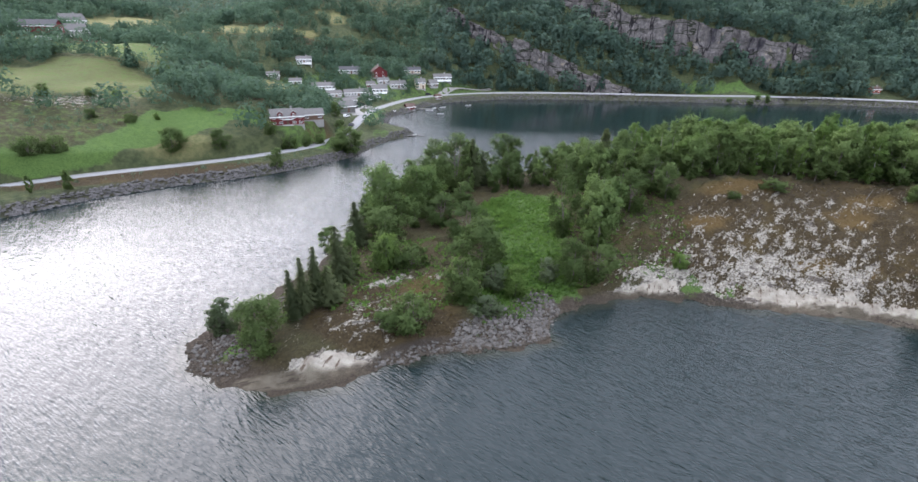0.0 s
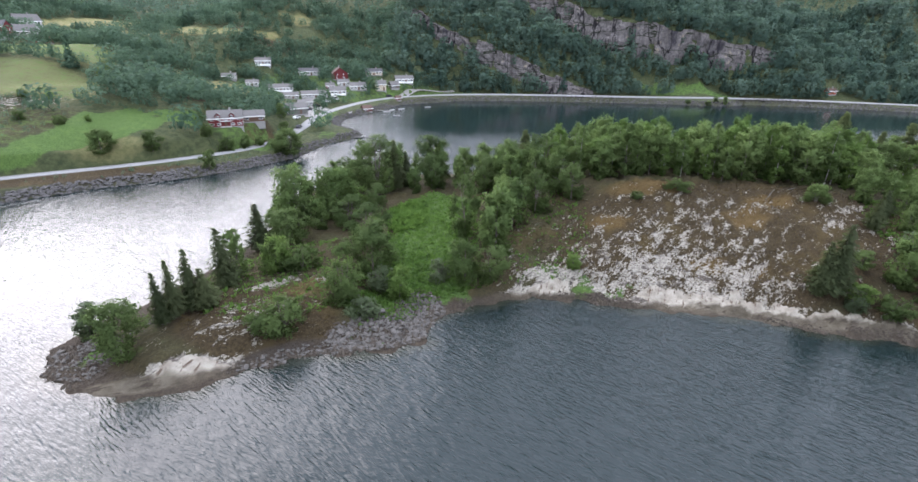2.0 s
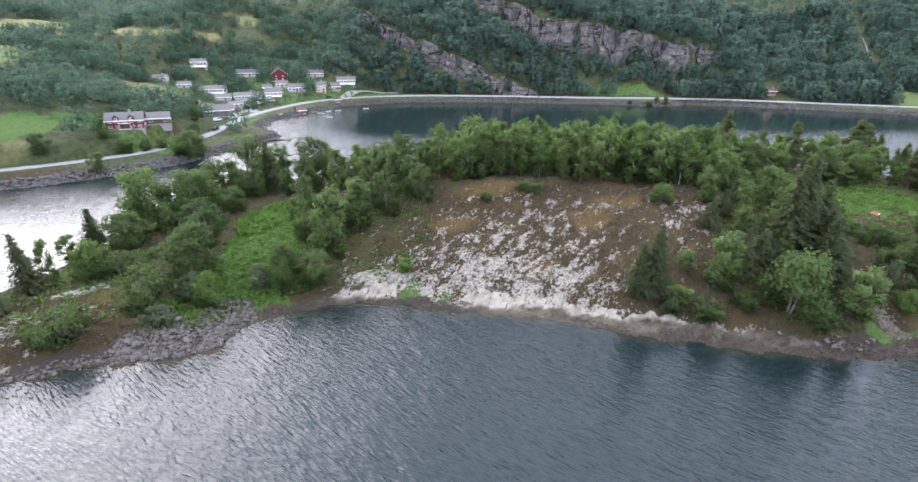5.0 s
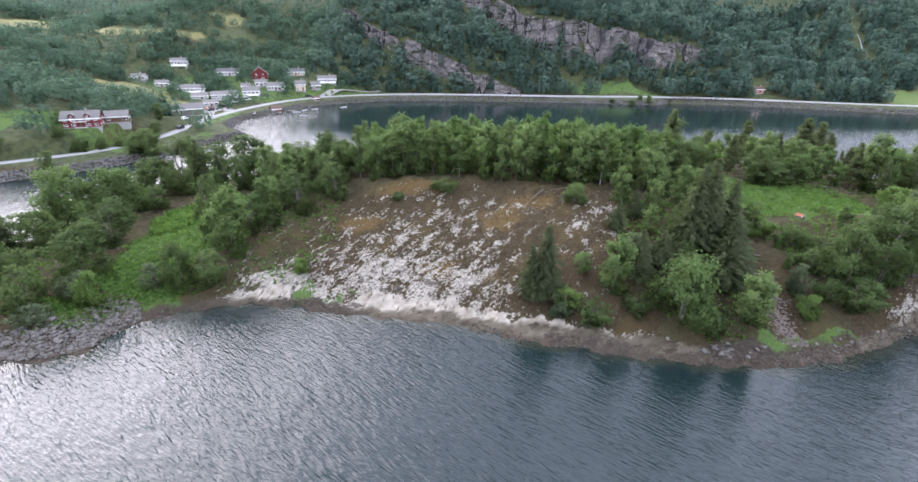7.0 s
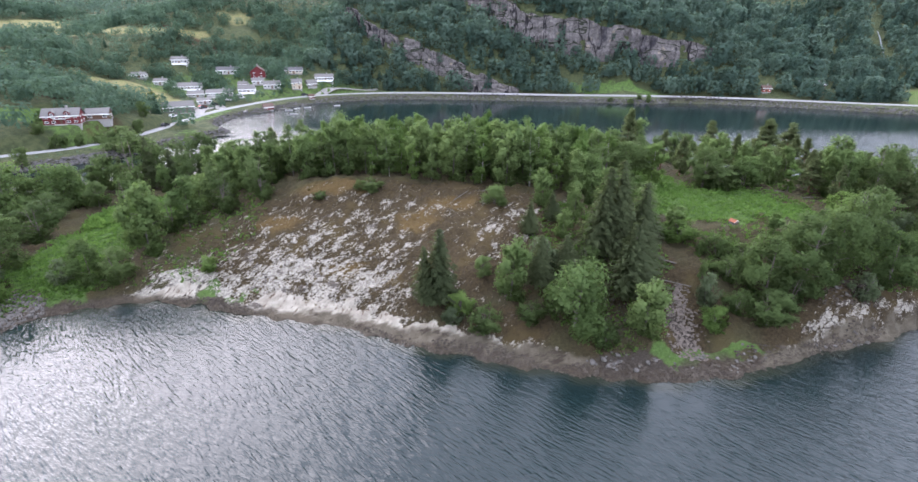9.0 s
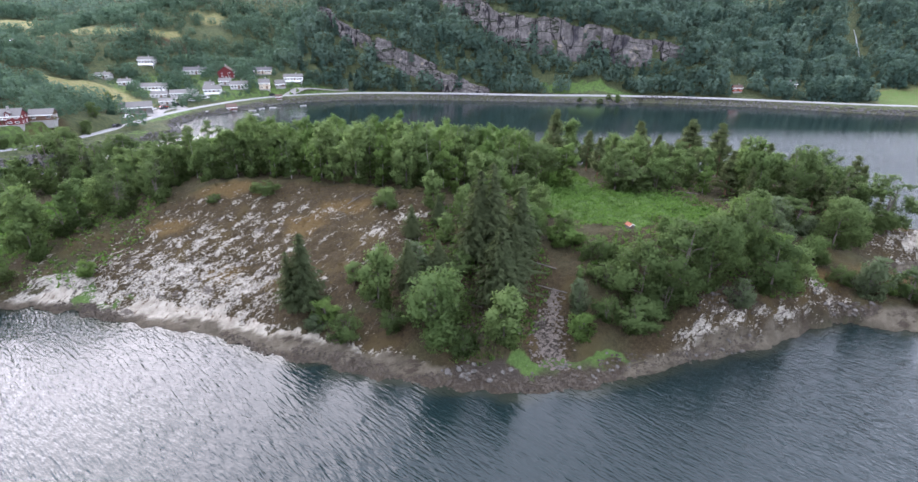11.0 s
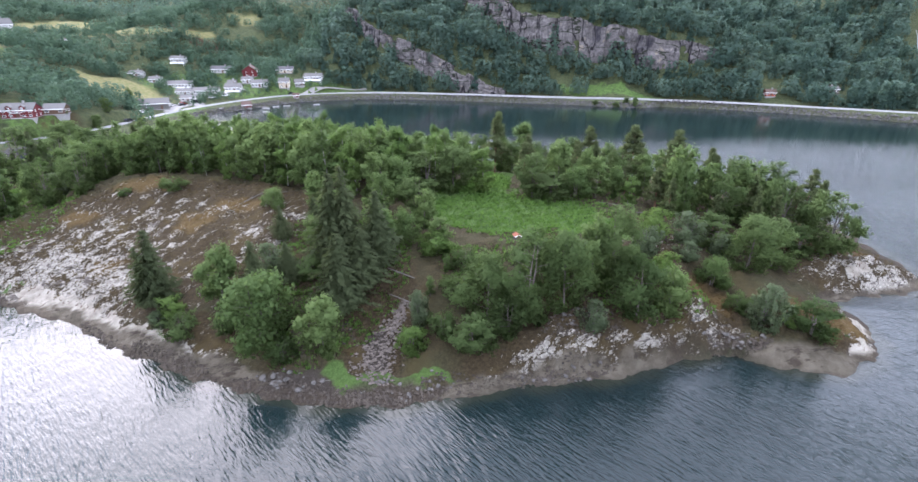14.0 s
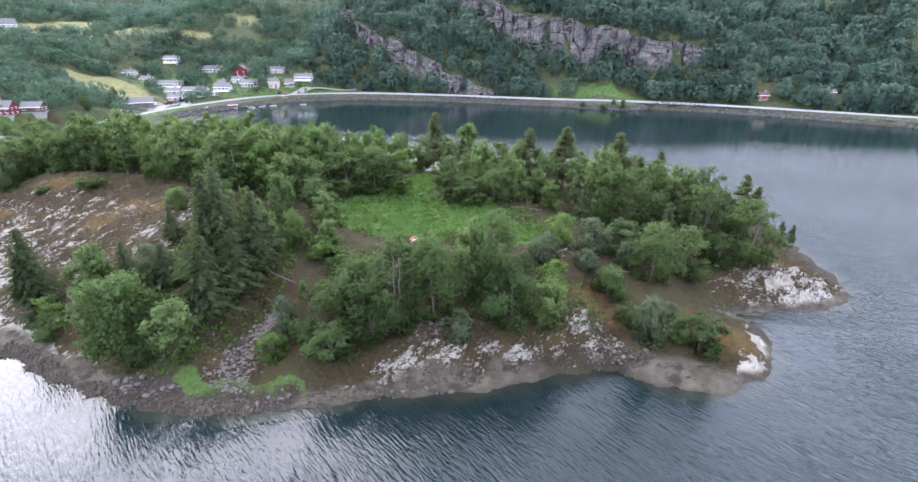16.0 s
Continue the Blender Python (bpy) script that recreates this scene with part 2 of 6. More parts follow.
def ground_material():
    m, n, l, b = material("ground", 0.92, 0, 0.15)
    g1, g2, g3, g4 = grain(n, l, 0.09), grain(n, l, 0.5, 6, 0.62), grain(n, l, 2.4, 5, 0.7), grain(n, l, 9, 3, 0.7)
    streak = grain(n, l, 0.42, 8, 0.72, (0.75, 1.4, 1.0), 42)
    floor = mix(n, l, steps(n, l, g2, 0.3, 0.7), (0.033, 0.046, 0.021), (0.076, 0.086, 0.038))
    grass = mix(n, l, steps(n, l, g3, 0.3, 0.7), (0.046, 0.086, 0.020), (0.088, 0.145, 0.040))
    grass = mix(n, l, steps(n, l, g2, 0.45, 0.75), grass, (0.088, 0.142, 0.036))
    hay = mix(n, l, steps(n, l, g2, 0.3, 0.7), (0.125, 0.135, 0.050), (0.215, 0.190, 0.090))
    heath = mix(n, l, steps(n, l, g3, 0.35, 0.65), (0.030, 0.022, 0.012), (0.070, 0.052, 0.027))
    heath = mix(n, l, steps(n, l, grain(n, l, 0.16, 5, 0.6), 0.52, 0.64), heath, (0.068, 0.050, 0.022))
    heath = mix(n, l, steps(n, l, g4, 0.58, 0.70), heath, (0.060, 0.048, 0.022))
    rock = mix(n, l, steps(n, l, g3, 0.3, 0.72), (0.185, 0.168, 0.138), (0.450, 0.420, 0.360))
    rock = mix(n, l, steps(n, l, g4, 0.62, 0.76), rock, (0.13, 0.12, 0.10))
    rock = mix(n, l, steps(n, l, grain(n, l, 0.8, 5, 0.65, (0.45, 0.45, 2.2), 20), 0.52, 0.64), rock, (0.098, 0.084, 0.072))
    split = calc(n, l, "ABSOLUTE", calc(n, l, "SUBTRACT", grain(n, l, 0.30, 3, 0.5, (0.6, 1.4, 1), 62), 0.5))
    rock = mix(n, l, steps(n, l, split, 0.014, 0.002), rock, (0.050, 0.042, 0.036))
    beach = mix(n, l, steps(n, l, g4, 0.35, 0.7), (0.034, 0.028, 0.022), (0.082, 0.069, 0.056))
    tide = mix(n, l, steps(n, l, g3, 0.35, 0.7), (0.038, 0.030, 0.022), (0.080, 0.064, 0.047))
    tide = mix(n, l, calc(n, l, "MULTIPLY", attr(n, "rock"), 0.8, clamp=True), tide, mix(n, l, steps(n, l, g2, 0.35, 0.65), (0.066, 0.054, 0.040), (0.150, 0.128, 0.092)))
    ochre = mix(n, l, steps(n, l, g3, 0.3, 0.7), (0.074, 0.046, 0.017), (0.120, 0.084, 0.034))
    heath = mix(n, l, attr(n, "ochre"), heath, ochre)
    col = mix(n, l, attr(n, "heath"), floor, heath)
    col = mix(n, l, attr(n, "hay"), col, hay)
    gm = steps(n, l, calc(n, l, "ADD", attr(n, "grass"), calc(n, l, "MULTIPLY", calc(n, l, "SUBTRACT", g2, 0.5), 0.9)), 0.35, 0.65)
    col = mix(n, l, gm, col, grass)
    fleck = grain(n, l, 2.2, 6, 0.7, (0.8, 1.3, 1.0), 40)
    mottle = calc(n, l, "ADD", calc(n, l, "MULTIPLY", calc(n, l, "SUBTRACT", streak, 0.5), 3.0), calc(n, l, "MULTIPLY", calc(n, l, "SUBTRACT", fleck, 0.5), 1.9))
    rm = steps(n, l, calc(n, l, "ADD", attr(n, "rock"), mottle), 0.50, 0.565)
    rm = calc(n, l, "MULTIPLY", rm, steps(n, l, attr(n, "rock"), 0.02, 0.12))
    col = mix(n, l, rm, col, rock)
    col = mix(n, l, attr(n, "beach"), col, beach)
    pale = mix(n, l, steps(n, l, g2, 0.3, 0.7), (0.260, 0.230, 0.185), (0.440, 0.405, 0.340))
    pale = mix(n, l, steps(n, l, g4, 0.62, 0.74), pale, (0.150, 0.125, 0.100))
    pale = mix(n, l, steps(n, l, grain(n, l, 0.9, 4, 0.6, (0.25, 1.6, 1), 68), 0.56, 0.66), pale, (0.120, 0.088, 0.066))
    sm = steps(n, l, calc(n, l, "ADD", attr(n, "slab"), calc(n, l, "MULTIPLY", calc(n, l, "SUBTRACT", fleck, 0.5), 1.6)), 0.42, 0.56)
    col = mix(n, l, sm, col, pale)
    col = mix(n, l, attr(n, "tide"), col, tide)
    tan = mix(n, l, steps(n, l, g2, 0.3, 0.7), (0.082, 0.070, 0.050), (0.150, 0.131, 0.098))
    tan = mix(n, l, steps(n, l, grain(n, l, 0.5, 5, 0.65, (0.5, 1.6, 1), 15), 0.53, 0.62), tan, (0.058, 0.046, 0.034))
    col = mix(n, l, attr(n, "shelf"), col, tan)
    l.new(col, b.inputs["Base Color"])
    bump(n, l, b, calc(n, l, "ADD", calc(n, l, "MULTIPLY", rm, 0.5), calc(n, l, "ADD", g3, calc(n, l, "MULTIPLY", g4, 0.5))), 1.0, 0.45)
    return m


def water_material():
    m, n, l, b = material("sea_water", 0.04, 0, 0.62)
    b.inputs["IOR"].default_value = 1.33
    deep = mix(n, l, grain(n, l, 0.02, 3), (0.0058, 0.0126, 0.0130), (0.0072, 0.0152, 0.0156))
    col = mix(n, l, attr(n, "shallow"), deep, (0.034, 0.034, 0.020))
    l.new(col, b.inputs["Base Color"])
    long = grain(n, l, 1.15, 2, 0.5, (0.20, 1.15, 1), -42)
    ridge = calc(n, l, "SUBTRACT", 1.0, calc(n, l, "MULTIPLY", calc(n, l, "ABSOLUTE", calc(n, l, "SUBTRACT", long, 0.5)), 2.6))
    swell = grain(n, l, 0.42, 1, 0.5, (0.45, 1.2, 1), -52)
    short = grain(n, l, 2.6, 2, 0.5, (0.24, 1.2, 1), -34)
    fine = grain(n, l, 6.0, 2, 0.5, (0.5, 1.2, 1), -20)
    gust = steps(n, l, grain(n, l, 0.014, 3, 0.5, (0.6, 1.6, 1), -15), 0.30, 0.70)
    h = calc(n, l, "ADD", calc(n, l, "MULTIPLY_ADD", ridge, 0.62, calc(n, l, "MULTIPLY", swell, 0.8)), calc(n, l, "MULTIPLY_ADD", short, 0.62, calc(n, l, "MULTIPLY", fine, 0.10)))
    h = calc(n, l, "MULTIPLY", h, calc(n, l, "MULTIPLY_ADD", gust, 0.45, 0.7))
    h = calc(n, l, "MULTIPLY", h, calc(n, l, "MULTIPLY_ADD", attr(n, "lee"), -0.9, 1.0))
    bump(n, l, b, h, 1.0, 0.215)
    return m


def leaf_material(name, a, b_col, per_tree=True, tint=False):
    m, n, l, b = material(name, 0.85, 0, 0.08)
    rnd = attr(n, "tint") if tint else None
    if rnd is None:
        info = n.new("ShaderNodeObjectInfo")
        rnd = info.outputs["Random"]
    geo = n.new("ShaderNodeNewGeometry")
    f = calc(n, l, "MULTIPLY_ADD", geo.outputs["Random Per Island"], 0.28, calc(n, l, "MULTIPLY_ADD", rnd, 0.62, 0.05))
    col = mix(n, l, f, a, b_col)
    l.new(col, b.inputs["Base Color"])
    tr = n.new("ShaderNodeBsdfTranslucent")
    ms = n.new("ShaderNodeMixShader")
    ms.inputs[0].default_value = 0.5
    l.new(mix(n, l, 0.5, col, (b_col[0] * 1.3, b_col[1] * 1.35, b_col[2])), tr.inputs["Color"])
    l.new(b.outputs[0], ms.inputs[1])
    l.new(tr.outputs[0], ms.inputs[2])
    l.new(ms.outputs[0], n["Material Output"].inputs["Surface"])
    return m


M_GROUND, M_WATER = ground_material(), water_material()
M_LEAF = leaf_material("broad_leaves", (0.042, 0.071, 0.025), (0.112, 0.158, 0.058))
M_ASPEN = leaf_material("aspen_leaves", (0.062, 0.104, 0.036), (0.146, 0.204, 0.074))
M_LIME = leaf_material("fresh_leaves", (0.066, 0.122, 0.032), (0.142, 0.212, 0.062))
M_SALLOW = leaf_material("sallow_leaves", (0.070, 0.098, 0.052), (0.135, 0.172, 0.098))
M_SPRUCE = leaf_material("spruce_needles", (0.040, 0.057, 0.028), (0.095, 0.114, 0.054))
M_PINE = leaf_material("pine_needles", (0.060, 0.086, 0.036), (0.128, 0.156, 0.072))
# mainland leaves: the blue of distance haze is mixed into both colours
M_HAZED_WOODS = leaf_material("hazed_hillside_leaves", (0.036, 0.070, 0.058), (0.100, 0.148, 0.114), tint=True)
M_HAZED_COPSE = leaf_material("hazed_copse_leaves", (0.033, 0.068, 0.050), (0.094, 0.146, 0.100), tint=True)
M_BARK = plain("grey_bark", (0.17, 0.15, 0.13), 0.9, var=0.3, scale=5, relief=0.5)
M_PALEBARK = plain("pale_bark", (0.34, 0.33, 0.29), 0.9, var=0.25, scale=4, relief=0.4)
M_PBARK = plain("pine_bark", (0.20, 0.115, 0.07), 0.9, var=0.3, scale=5, relief=0.5)
M_ROAD = plain("road_asphalt", (0.23, 0.23, 0.23), 0.9, var=0.1, scale=0.5)
M_STONE = plain("shore_stone", (0.122, 0.114, 0.104), 0.92, var=0.3, scale=1.4, relief=0.5, spec=0.1)
M_SCREE = plain("pale_scree", (0.158, 0.134, 0.114), 0.92, var=0.3, scale=1.3, relief=0.5, spec=0.1)
M_COBBLE = plain("brown_cobbles", (0.086, 0.072, 0.058), 0.92, var=0.35, scale=1.1, relief=0.5, spec=0.1)
M_RIPRAP = plain("dark_riprap", (0.105, 0.100, 0.096), 0.9, var=0.35, scale=0.8, relief=0.5)


def cliff_material():
    m, n, l, b = material("cliff_rock", 0.9, 0, 0.2)
    big, fine = grain(n, l, 0.07, 6, 0.65, (1, 1, 0.35)), grain(n, l, 0.6, 6, 0.7)
    col = mix(n, l, steps(n, l, fine, 0.3, 0.7), (0.062, 0.058, 0.058), (0.165, 0.150, 0.142))
    col = mix(n, l, steps(n, l, big, 0.54, 0.66), col, (0.030, 0.028, 0.034))
    col = mix(n, l, steps(n, l, grain(n, l, 0.12, 5, 0.6), 0.60, 0.70), col, (0.23, 0.195, 0.155))
    l.new(col, b.inputs["Base Color"])
    joint = calc(n, l, "ABSOLUTE", calc(n, l, "SUBTRACT", grain(n, l, 0.075, 3, 0.5, (1, 1, 0.25)), 0.5))
    col = mix(n, l, steps(n, l, joint, 0.022, 0.004), col, (0.018, 0.016, 0.018))
    ledge = calc(n, l, "ABSOLUTE", calc(n, l, "SUBTRACT", grain(n, l, 0.09, 3, 0.5, (0.25, 0.25, 1.3)), 0.5))
    col = mix(n, l, steps(n, l, ledge, 0.016, 0.004), col, (0.022, 0.026, 0.016))
    l.new(col, b.inputs["Base Color"])
    bump(n, l, b, fine, 0.9, 0.6)
    return m


M_CLIFF = cliff_material()


# ---- mesh helpers ----
def mesh_np(name, verts, quads, mat=None, attrs=None, smooth_shade=False, normals=None):
    """A mesh from arrays of corners and four-sided (or three-sided) faces."""
    verts, quads = np.asarray(verts, np.float32), np.asarray(quads, np.int32)
    me = bpy.data.meshes.new(name)
    k = quads.shape[1]
    me.vertices.add(len(verts))
    me.vertices.foreach_set("co", verts.ravel())
    me.loops.add(quads.size)
    me.loops.foreach_set("vertex_index", quads.ravel())
    me.polygons.add(len(quads))
    me.polygons.foreach_set("loop_start", np.arange(0, quads.size, k, dtype=np.int32))
    me.polygons.foreach_set("loop_total", np.full(len(quads), k, np.int32))
    me.polygons.foreach_set("use_smooth", np.full(len(quads), smooth_shade, bool))
    for key, val in (attrs or {}).items():
        me.attributes.new(key, "FLOAT", "POINT").data.foreach_set("value", np.asarray(val, np.float32))
    if mat:
        me.materials.append(mat)
    me.update(calc_edges=True)
    if normals is not None:
        me.normals_split_custom_set_from_vertices(normals.tolist())
    return me


def part(name, me, mat, parent, label=""):
    """Links a mesh or a bmesh as one object under its thing."""
    if isinstance(me, bmesh.types.BMesh):
        bm, me = me, bpy.data.meshes.new(name)
        bm.to_mesh(me)
        bm.free()
    if mat and not me.materials:
        me.materials.append(mat)
    ob = new(name, me)
    ob.parent = parent
    if label:
        ob["label"] = label
    return ob


def grid_faces(nx, ny):
    i = np.arange(nx * ny).reshape(ny, nx)
    return np.stack([i[:-1, :-1], i[:-1, 1:], i[1:, 1:], i[1:, :-1]], -1).reshape(-1, 4)


def ground_z(x, y):
    return float(height(np.array([x]), np.array([y]))[0])


# ---- ground: one sheet, finest on the island ----
def stations(*runs):
    return np.unique(np.concatenate([np.arange(a, b, s) for a, b, s in runs]))


gx = stations((-2400, -420, 60), (-420, -130, 5), (-130, -46, 2.2), (-46, 222, 0.62), (222, 420, 4), (420, 2400, 60), (2400, 2401, 1))
gy = stations((-1600, -420, 60), (-420, 50, 16), (50, 132, 0.5), (132, 180, 1.2), (180, 440, 2.7), (440, 700, 12), (700, 2000, 60))
GX, GY = np.meshgrid(gx, gy)
GZ = height(GX, GY)
ISD, MSD = isle_dist(GX, GY), coast_dist(GX, GY)
isle = smooth(-0.5, 0.5, ISD)
n1 = bumpy(GX, GY, 9, 21)
grass = np.zeros(GX.shape)
for cx, cy, rx, ry, tn in ((16, 112, 9, 16, 0), (14, 94, 8, 14, -15), (16, 84, 7, 7, 0), (8, 74, 7, 4, 0), (141, 107, 21, 9, -4), (131, 116, 9, 9, 0), (133, 132, 4, 16, -10), (126, 67.6, 9, 1.8, 14), (47, 82.2, 5.5, 1.2, -12),
                           (-34, 62, 3, 2, 0), (6, 66.5, 3, 1.0, 15)):
    g = hump(GX + 2.2 * bumpy(GX, GY, 9, 61), GY + 2.2 * bumpy(GX, GY, 9, 62), cx, cy, rx, ry, tn)
    grass = np.maximum(grass, smooth(0.12, 0.6, g))
rock = np.zeros(GX.shape)
for cx, cy, rx, ry, tn, amt in ((60, 84, 27, 13, -6, 0.68), (66, 94, 30, 10, -4, 0.40), (56, 85, 10, 6.5, -10, 0.82), (73, 83, 9, 6, -10, 0.66), (60, 78.6, 17, 4.2, -14, 0.95), (78, 73.5, 12, 2.6, -24, 0.6), (92, 69, 12, 3, -18, 0.5), (38, 86, 8, 4, 8, 0.9), (36, 83.5, 7, 1.6, 6, 1.5),
                                (-18.6, 59.8, 6.0, 1.7, 18, 2.0), (-13, 69, 11, 6, 30, 0.44), (-15.5, 72, 1.6, 4, -20, 0.6), (-12, 81, 6, 1.6, 35, 0.75), (-4, 81.5, 3, 1.2, 0, 0.7), (146, 73.6, 9, 2.0, 22, 0.56), (157, 76.8, 12, 2.0, 18, 0.56), (169, 83, 6, 4.5, 20, 0.55), (171, 81.5, 4, 1.4, 0, 0.5), (193.5, 84.5, 3, 2, 20, 0.7), (196.6, 89, 1.6, 6, 20, 1.2),
                                (209, 107.5, 12, 2.2, 22, 1.0), (206, 111, 13, 5, 18, 0.60), (72, 98, 36, 10, 0, 0.33), (141, 69.5, 6, 2, 25, 0.8), (98, 92, 10, 12, 0, 0.42), (166, 102.5, 5, 3.5, 0, 0.6), (204, 108.5, 6, 2.4, 20, 0.7)):
    rock = np.maximum(rock, amt * hump(GX, GY, cx, cy, rx, ry, tn))
rock = np.clip(rock, 0, 1) * isle
heath = np.zeros(GX.shape)
for cx, cy, rx, ry in ((74, 92, 38, 20), (-12, 70, 14, 9), (122, 76, 5, 14), (168, 88, 9, 8), (200, 114, 18, 12), (190, 88, 8, 6), (165, 101, 9, 6), (95, 71, 9, 4), (150, 76, 12, 4), (158, 80, 9, 4), (141, 71, 7, 3)):
    heath = np.maximum(heath, hump(GX, GY, cx, cy, rx, ry))
heath = np.maximum(smooth(0.2, 0.5, heath), 0.75 - 0.2 * n1) * isle
grass = np.maximum(grass, isle * 0.30 * smooth(3, 7, ISD) * (1 - smooth(0.6, 1.0, heath)))
ochre = np.zeros(GX.shape)
for cx, cy, rx, ry in ((80, 96, 5, 4), (86, 100, 6, 3), (171, 91, 5, 3.5), (190, 88, 5, 4), (202, 115.5, 9, 4), (183, 90, 6, 3), (62, 107, 10, 3), (52, 98, 6, 2), (-6, 79, 5, 3), (68, 86, 4, 2), (76, 83, 3, 1.5)):
    ochre = np.maximum(ochre, hump(GX + 1.5 * n1, GY + 1.2 * bumpy(GX, GY, 6, 63), cx, cy, rx, ry))
ochre = smooth(0.3, 0.7, ochre)
# smooth bare slabs at the water's edge: bleached ones and tan ones washed by the waves
slab, shelf = np.zeros(GX.shape), np.zeros(GX.shape)
for cx, cy, rx, ry, tn in ((-18.6, 59.6, 7, 1.9, 18), (38, 83.2, 6, 1.9, 4), (59, 79.4, 8, 2.3, -16), (69, 76.8, 7, 2.0, -20), (78, 73.8, 6, 1.9, -25), (86, 71.4, 6, 1.6, -20), (196.2, 88.0, 2.3, 6.0, 20), (193.0, 83.9, 3.6, 1.7, 35), (203.5, 109, 3.5, 1.2, 24)):
    slab = np.maximum(slab, hump(GX + 1.2 * bumpy(GX, GY, 5, 65), GY + 0.9 * bumpy(GX, GY, 3.5, 66), cx, cy, rx, ry, tn))
for cx, cy, rx, ry, tn in ((182.5, 80.2, 10.5, 2.9, 4), (138, 67.9, 7, 1.9, 22), (149, 71.9, 9, 1.9, 18), (160, 75.5, 8, 1.9, 24), (198, 101, 6, 2, 20), (-25, 57, 7, 1.7, 10), (90, 69.4, 11, 1.7, -18), (101, 66.8, 9, 1.2, -14), (72, 74.6, 12, 1.2, -20)):
    shelf = np.maximum(shelf, hump(GX + 0.8 * bumpy(GX, GY, 6, 67), GY + 0.6 * bumpy(GX, GY, 4, 68), cx, cy, rx, ry, tn))
slab, shelf = smooth(0.36, 0.62, slab) * isle * (1 - smooth(0.2, 0.5, grass)), smooth(0.3, 0.55, shelf) * isle
beach = smooth(2.2, 1.0, ISD + 0.8 * n1) * isle * (1 - np.clip(rock * 1.6, 0, 1))
for cx, cy, rx, ry, tn in ((11, 70, 7, 6, 30), (20, 77.5, 7, 3, 25), (-36, 63, 7, 7, 0), (122.5, 71.5, 2.0, 4.5, 12), (118, 64.5, 16, 2.6, 0), (-5, 64, 9, 2.6, 20), (45, 80.5, 9, 1.6, -15)):
    beach = np.maximum(beach, smooth(0.35, 0.6, hump(GX, GY, cx, cy, rx, ry, tn)))
beach = beach * (1 - smooth(0.3, 0.6, grass)) + np.zeros(GX.shape)
tide = smooth(0.85, 0.45, GZ + 0.2 * n1) * smooth(-6, -1, -np.abs(ISD - 1))
# the farm's fields, mown and green, and the grass by the shore road
FIELD = [(-165, 105), (-152, 128), (-132, 146), (-123, 153), (-115, 166), (-110, 186), (-99, 194), (-84, 189), (-84, 184), (-92, 176), (-103, 163), (-117, 151), (-132, 139)]
PASTURE = [(-215, 172), (-225, 215), (-176, 221), (-179, 240), (-154, 232), (-129, 227), (-112, 195), (-129, 196), (-144, 194), (-160, 180), (-185, 160)]
PASTURE_HIGH = [(-235, 262), (-225, 287), (-191, 293), (-144, 272), (-133, 236), (-154, 236), (-182, 246)]
STRIP = [(-280, 393), (-272, 434), (-247, 459), (-226, 481), (-217, 440), (-222, 425), (-235, 415), (-206, 404), (-182, 388), (-163, 388), (-150, 378), (-128, 383), (-108, 403), (-103, 398), (-128, 370), (-153, 361), (-179, 375), (-208, 388), (-237, 398), (-250, 376)]
STUBBLE = [(-127, 286), (-115, 291), (-106, 303), (-95, 306), (-63, 288), (-76, 278), (-95.6, 271), (-113, 274)]
PATCH = [(-116, 438), (-97, 429), (-88, 446), (-100, 457)]
LAWN = [(-92, 194), (-79, 206), (-76, 193), (-86, 190)]
MEADOW_FAR = [(150, 374), (192, 368), (230, 362), (214, 355), (160, 362)]
MEADOW_EAST = [(360, 351), (420, 345), (410, 308), (345, 311)]
KNOLL = [(-170, 120), (-190, 160), (-156, 178), (-148, 190), (-138, 194), (-120, 190), (-110, 184), (-116, 163), (-124, 152), (-138, 142)]


def area(px, py, pts, soft):
    d, _ = seg_dist(px, py, pts, True)
    return smooth(-soft, soft, np.where(inside(px, py, pts), d, -d))


wob = 1.6 * bumpy(GX, GY, 14, 41), 1.6 * bumpy(GX, GY, 14, 42)
field = lambda pts, soft=1.2: area(GX + wob[0], GY + wob[1], pts, soft)
hay = np.maximum.reduce([field(PASTURE) * (0.62 + 0.3 * bumpy(GX, GY, 40, 43)), field(PASTURE_HIGH) * 0.7, field(STRIP), field(PATCH) * 0.8, field(STUBBLE), field(MEADOW_EAST) * 0.7])
grass = np.maximum.reduce([grass, field(FIELD), field(LAWN), field(MEADOW_FAR) * 0.6, field(MEADOW_EAST) * 0.55, field(PASTURE) * 0.45, field(PASTURE_HIGH) * 0.52])
for cx, cy, rx, ry, tn in ((-45, 272, 5, 30, 0), (-10, 352, 40, 8, 30), (-30, 212, 6, 20, 20), (-60, 330, 60, 26, 20), (40, 367, 40, 4, 0), (-60, 196, 20, 12, 0)):
    grass = np.maximum(grass, smooth(0.3, 0.55, hump(GX, GY, cx, cy, rx, ry, tn)) * (MSD > 1) * 0.52)
mheath = field(KNOLL, 3) * (0.55 + 0.3 * bumpy(GX, GY, 17, 44))
grass = np.maximum(grass, field(KNOLL, 3) * 0.42)
hay = np.maximum(hay, 0.6 * smooth(0.3, 0.6, hump(GX, GY, -95, 169, 13, 5, 30)))
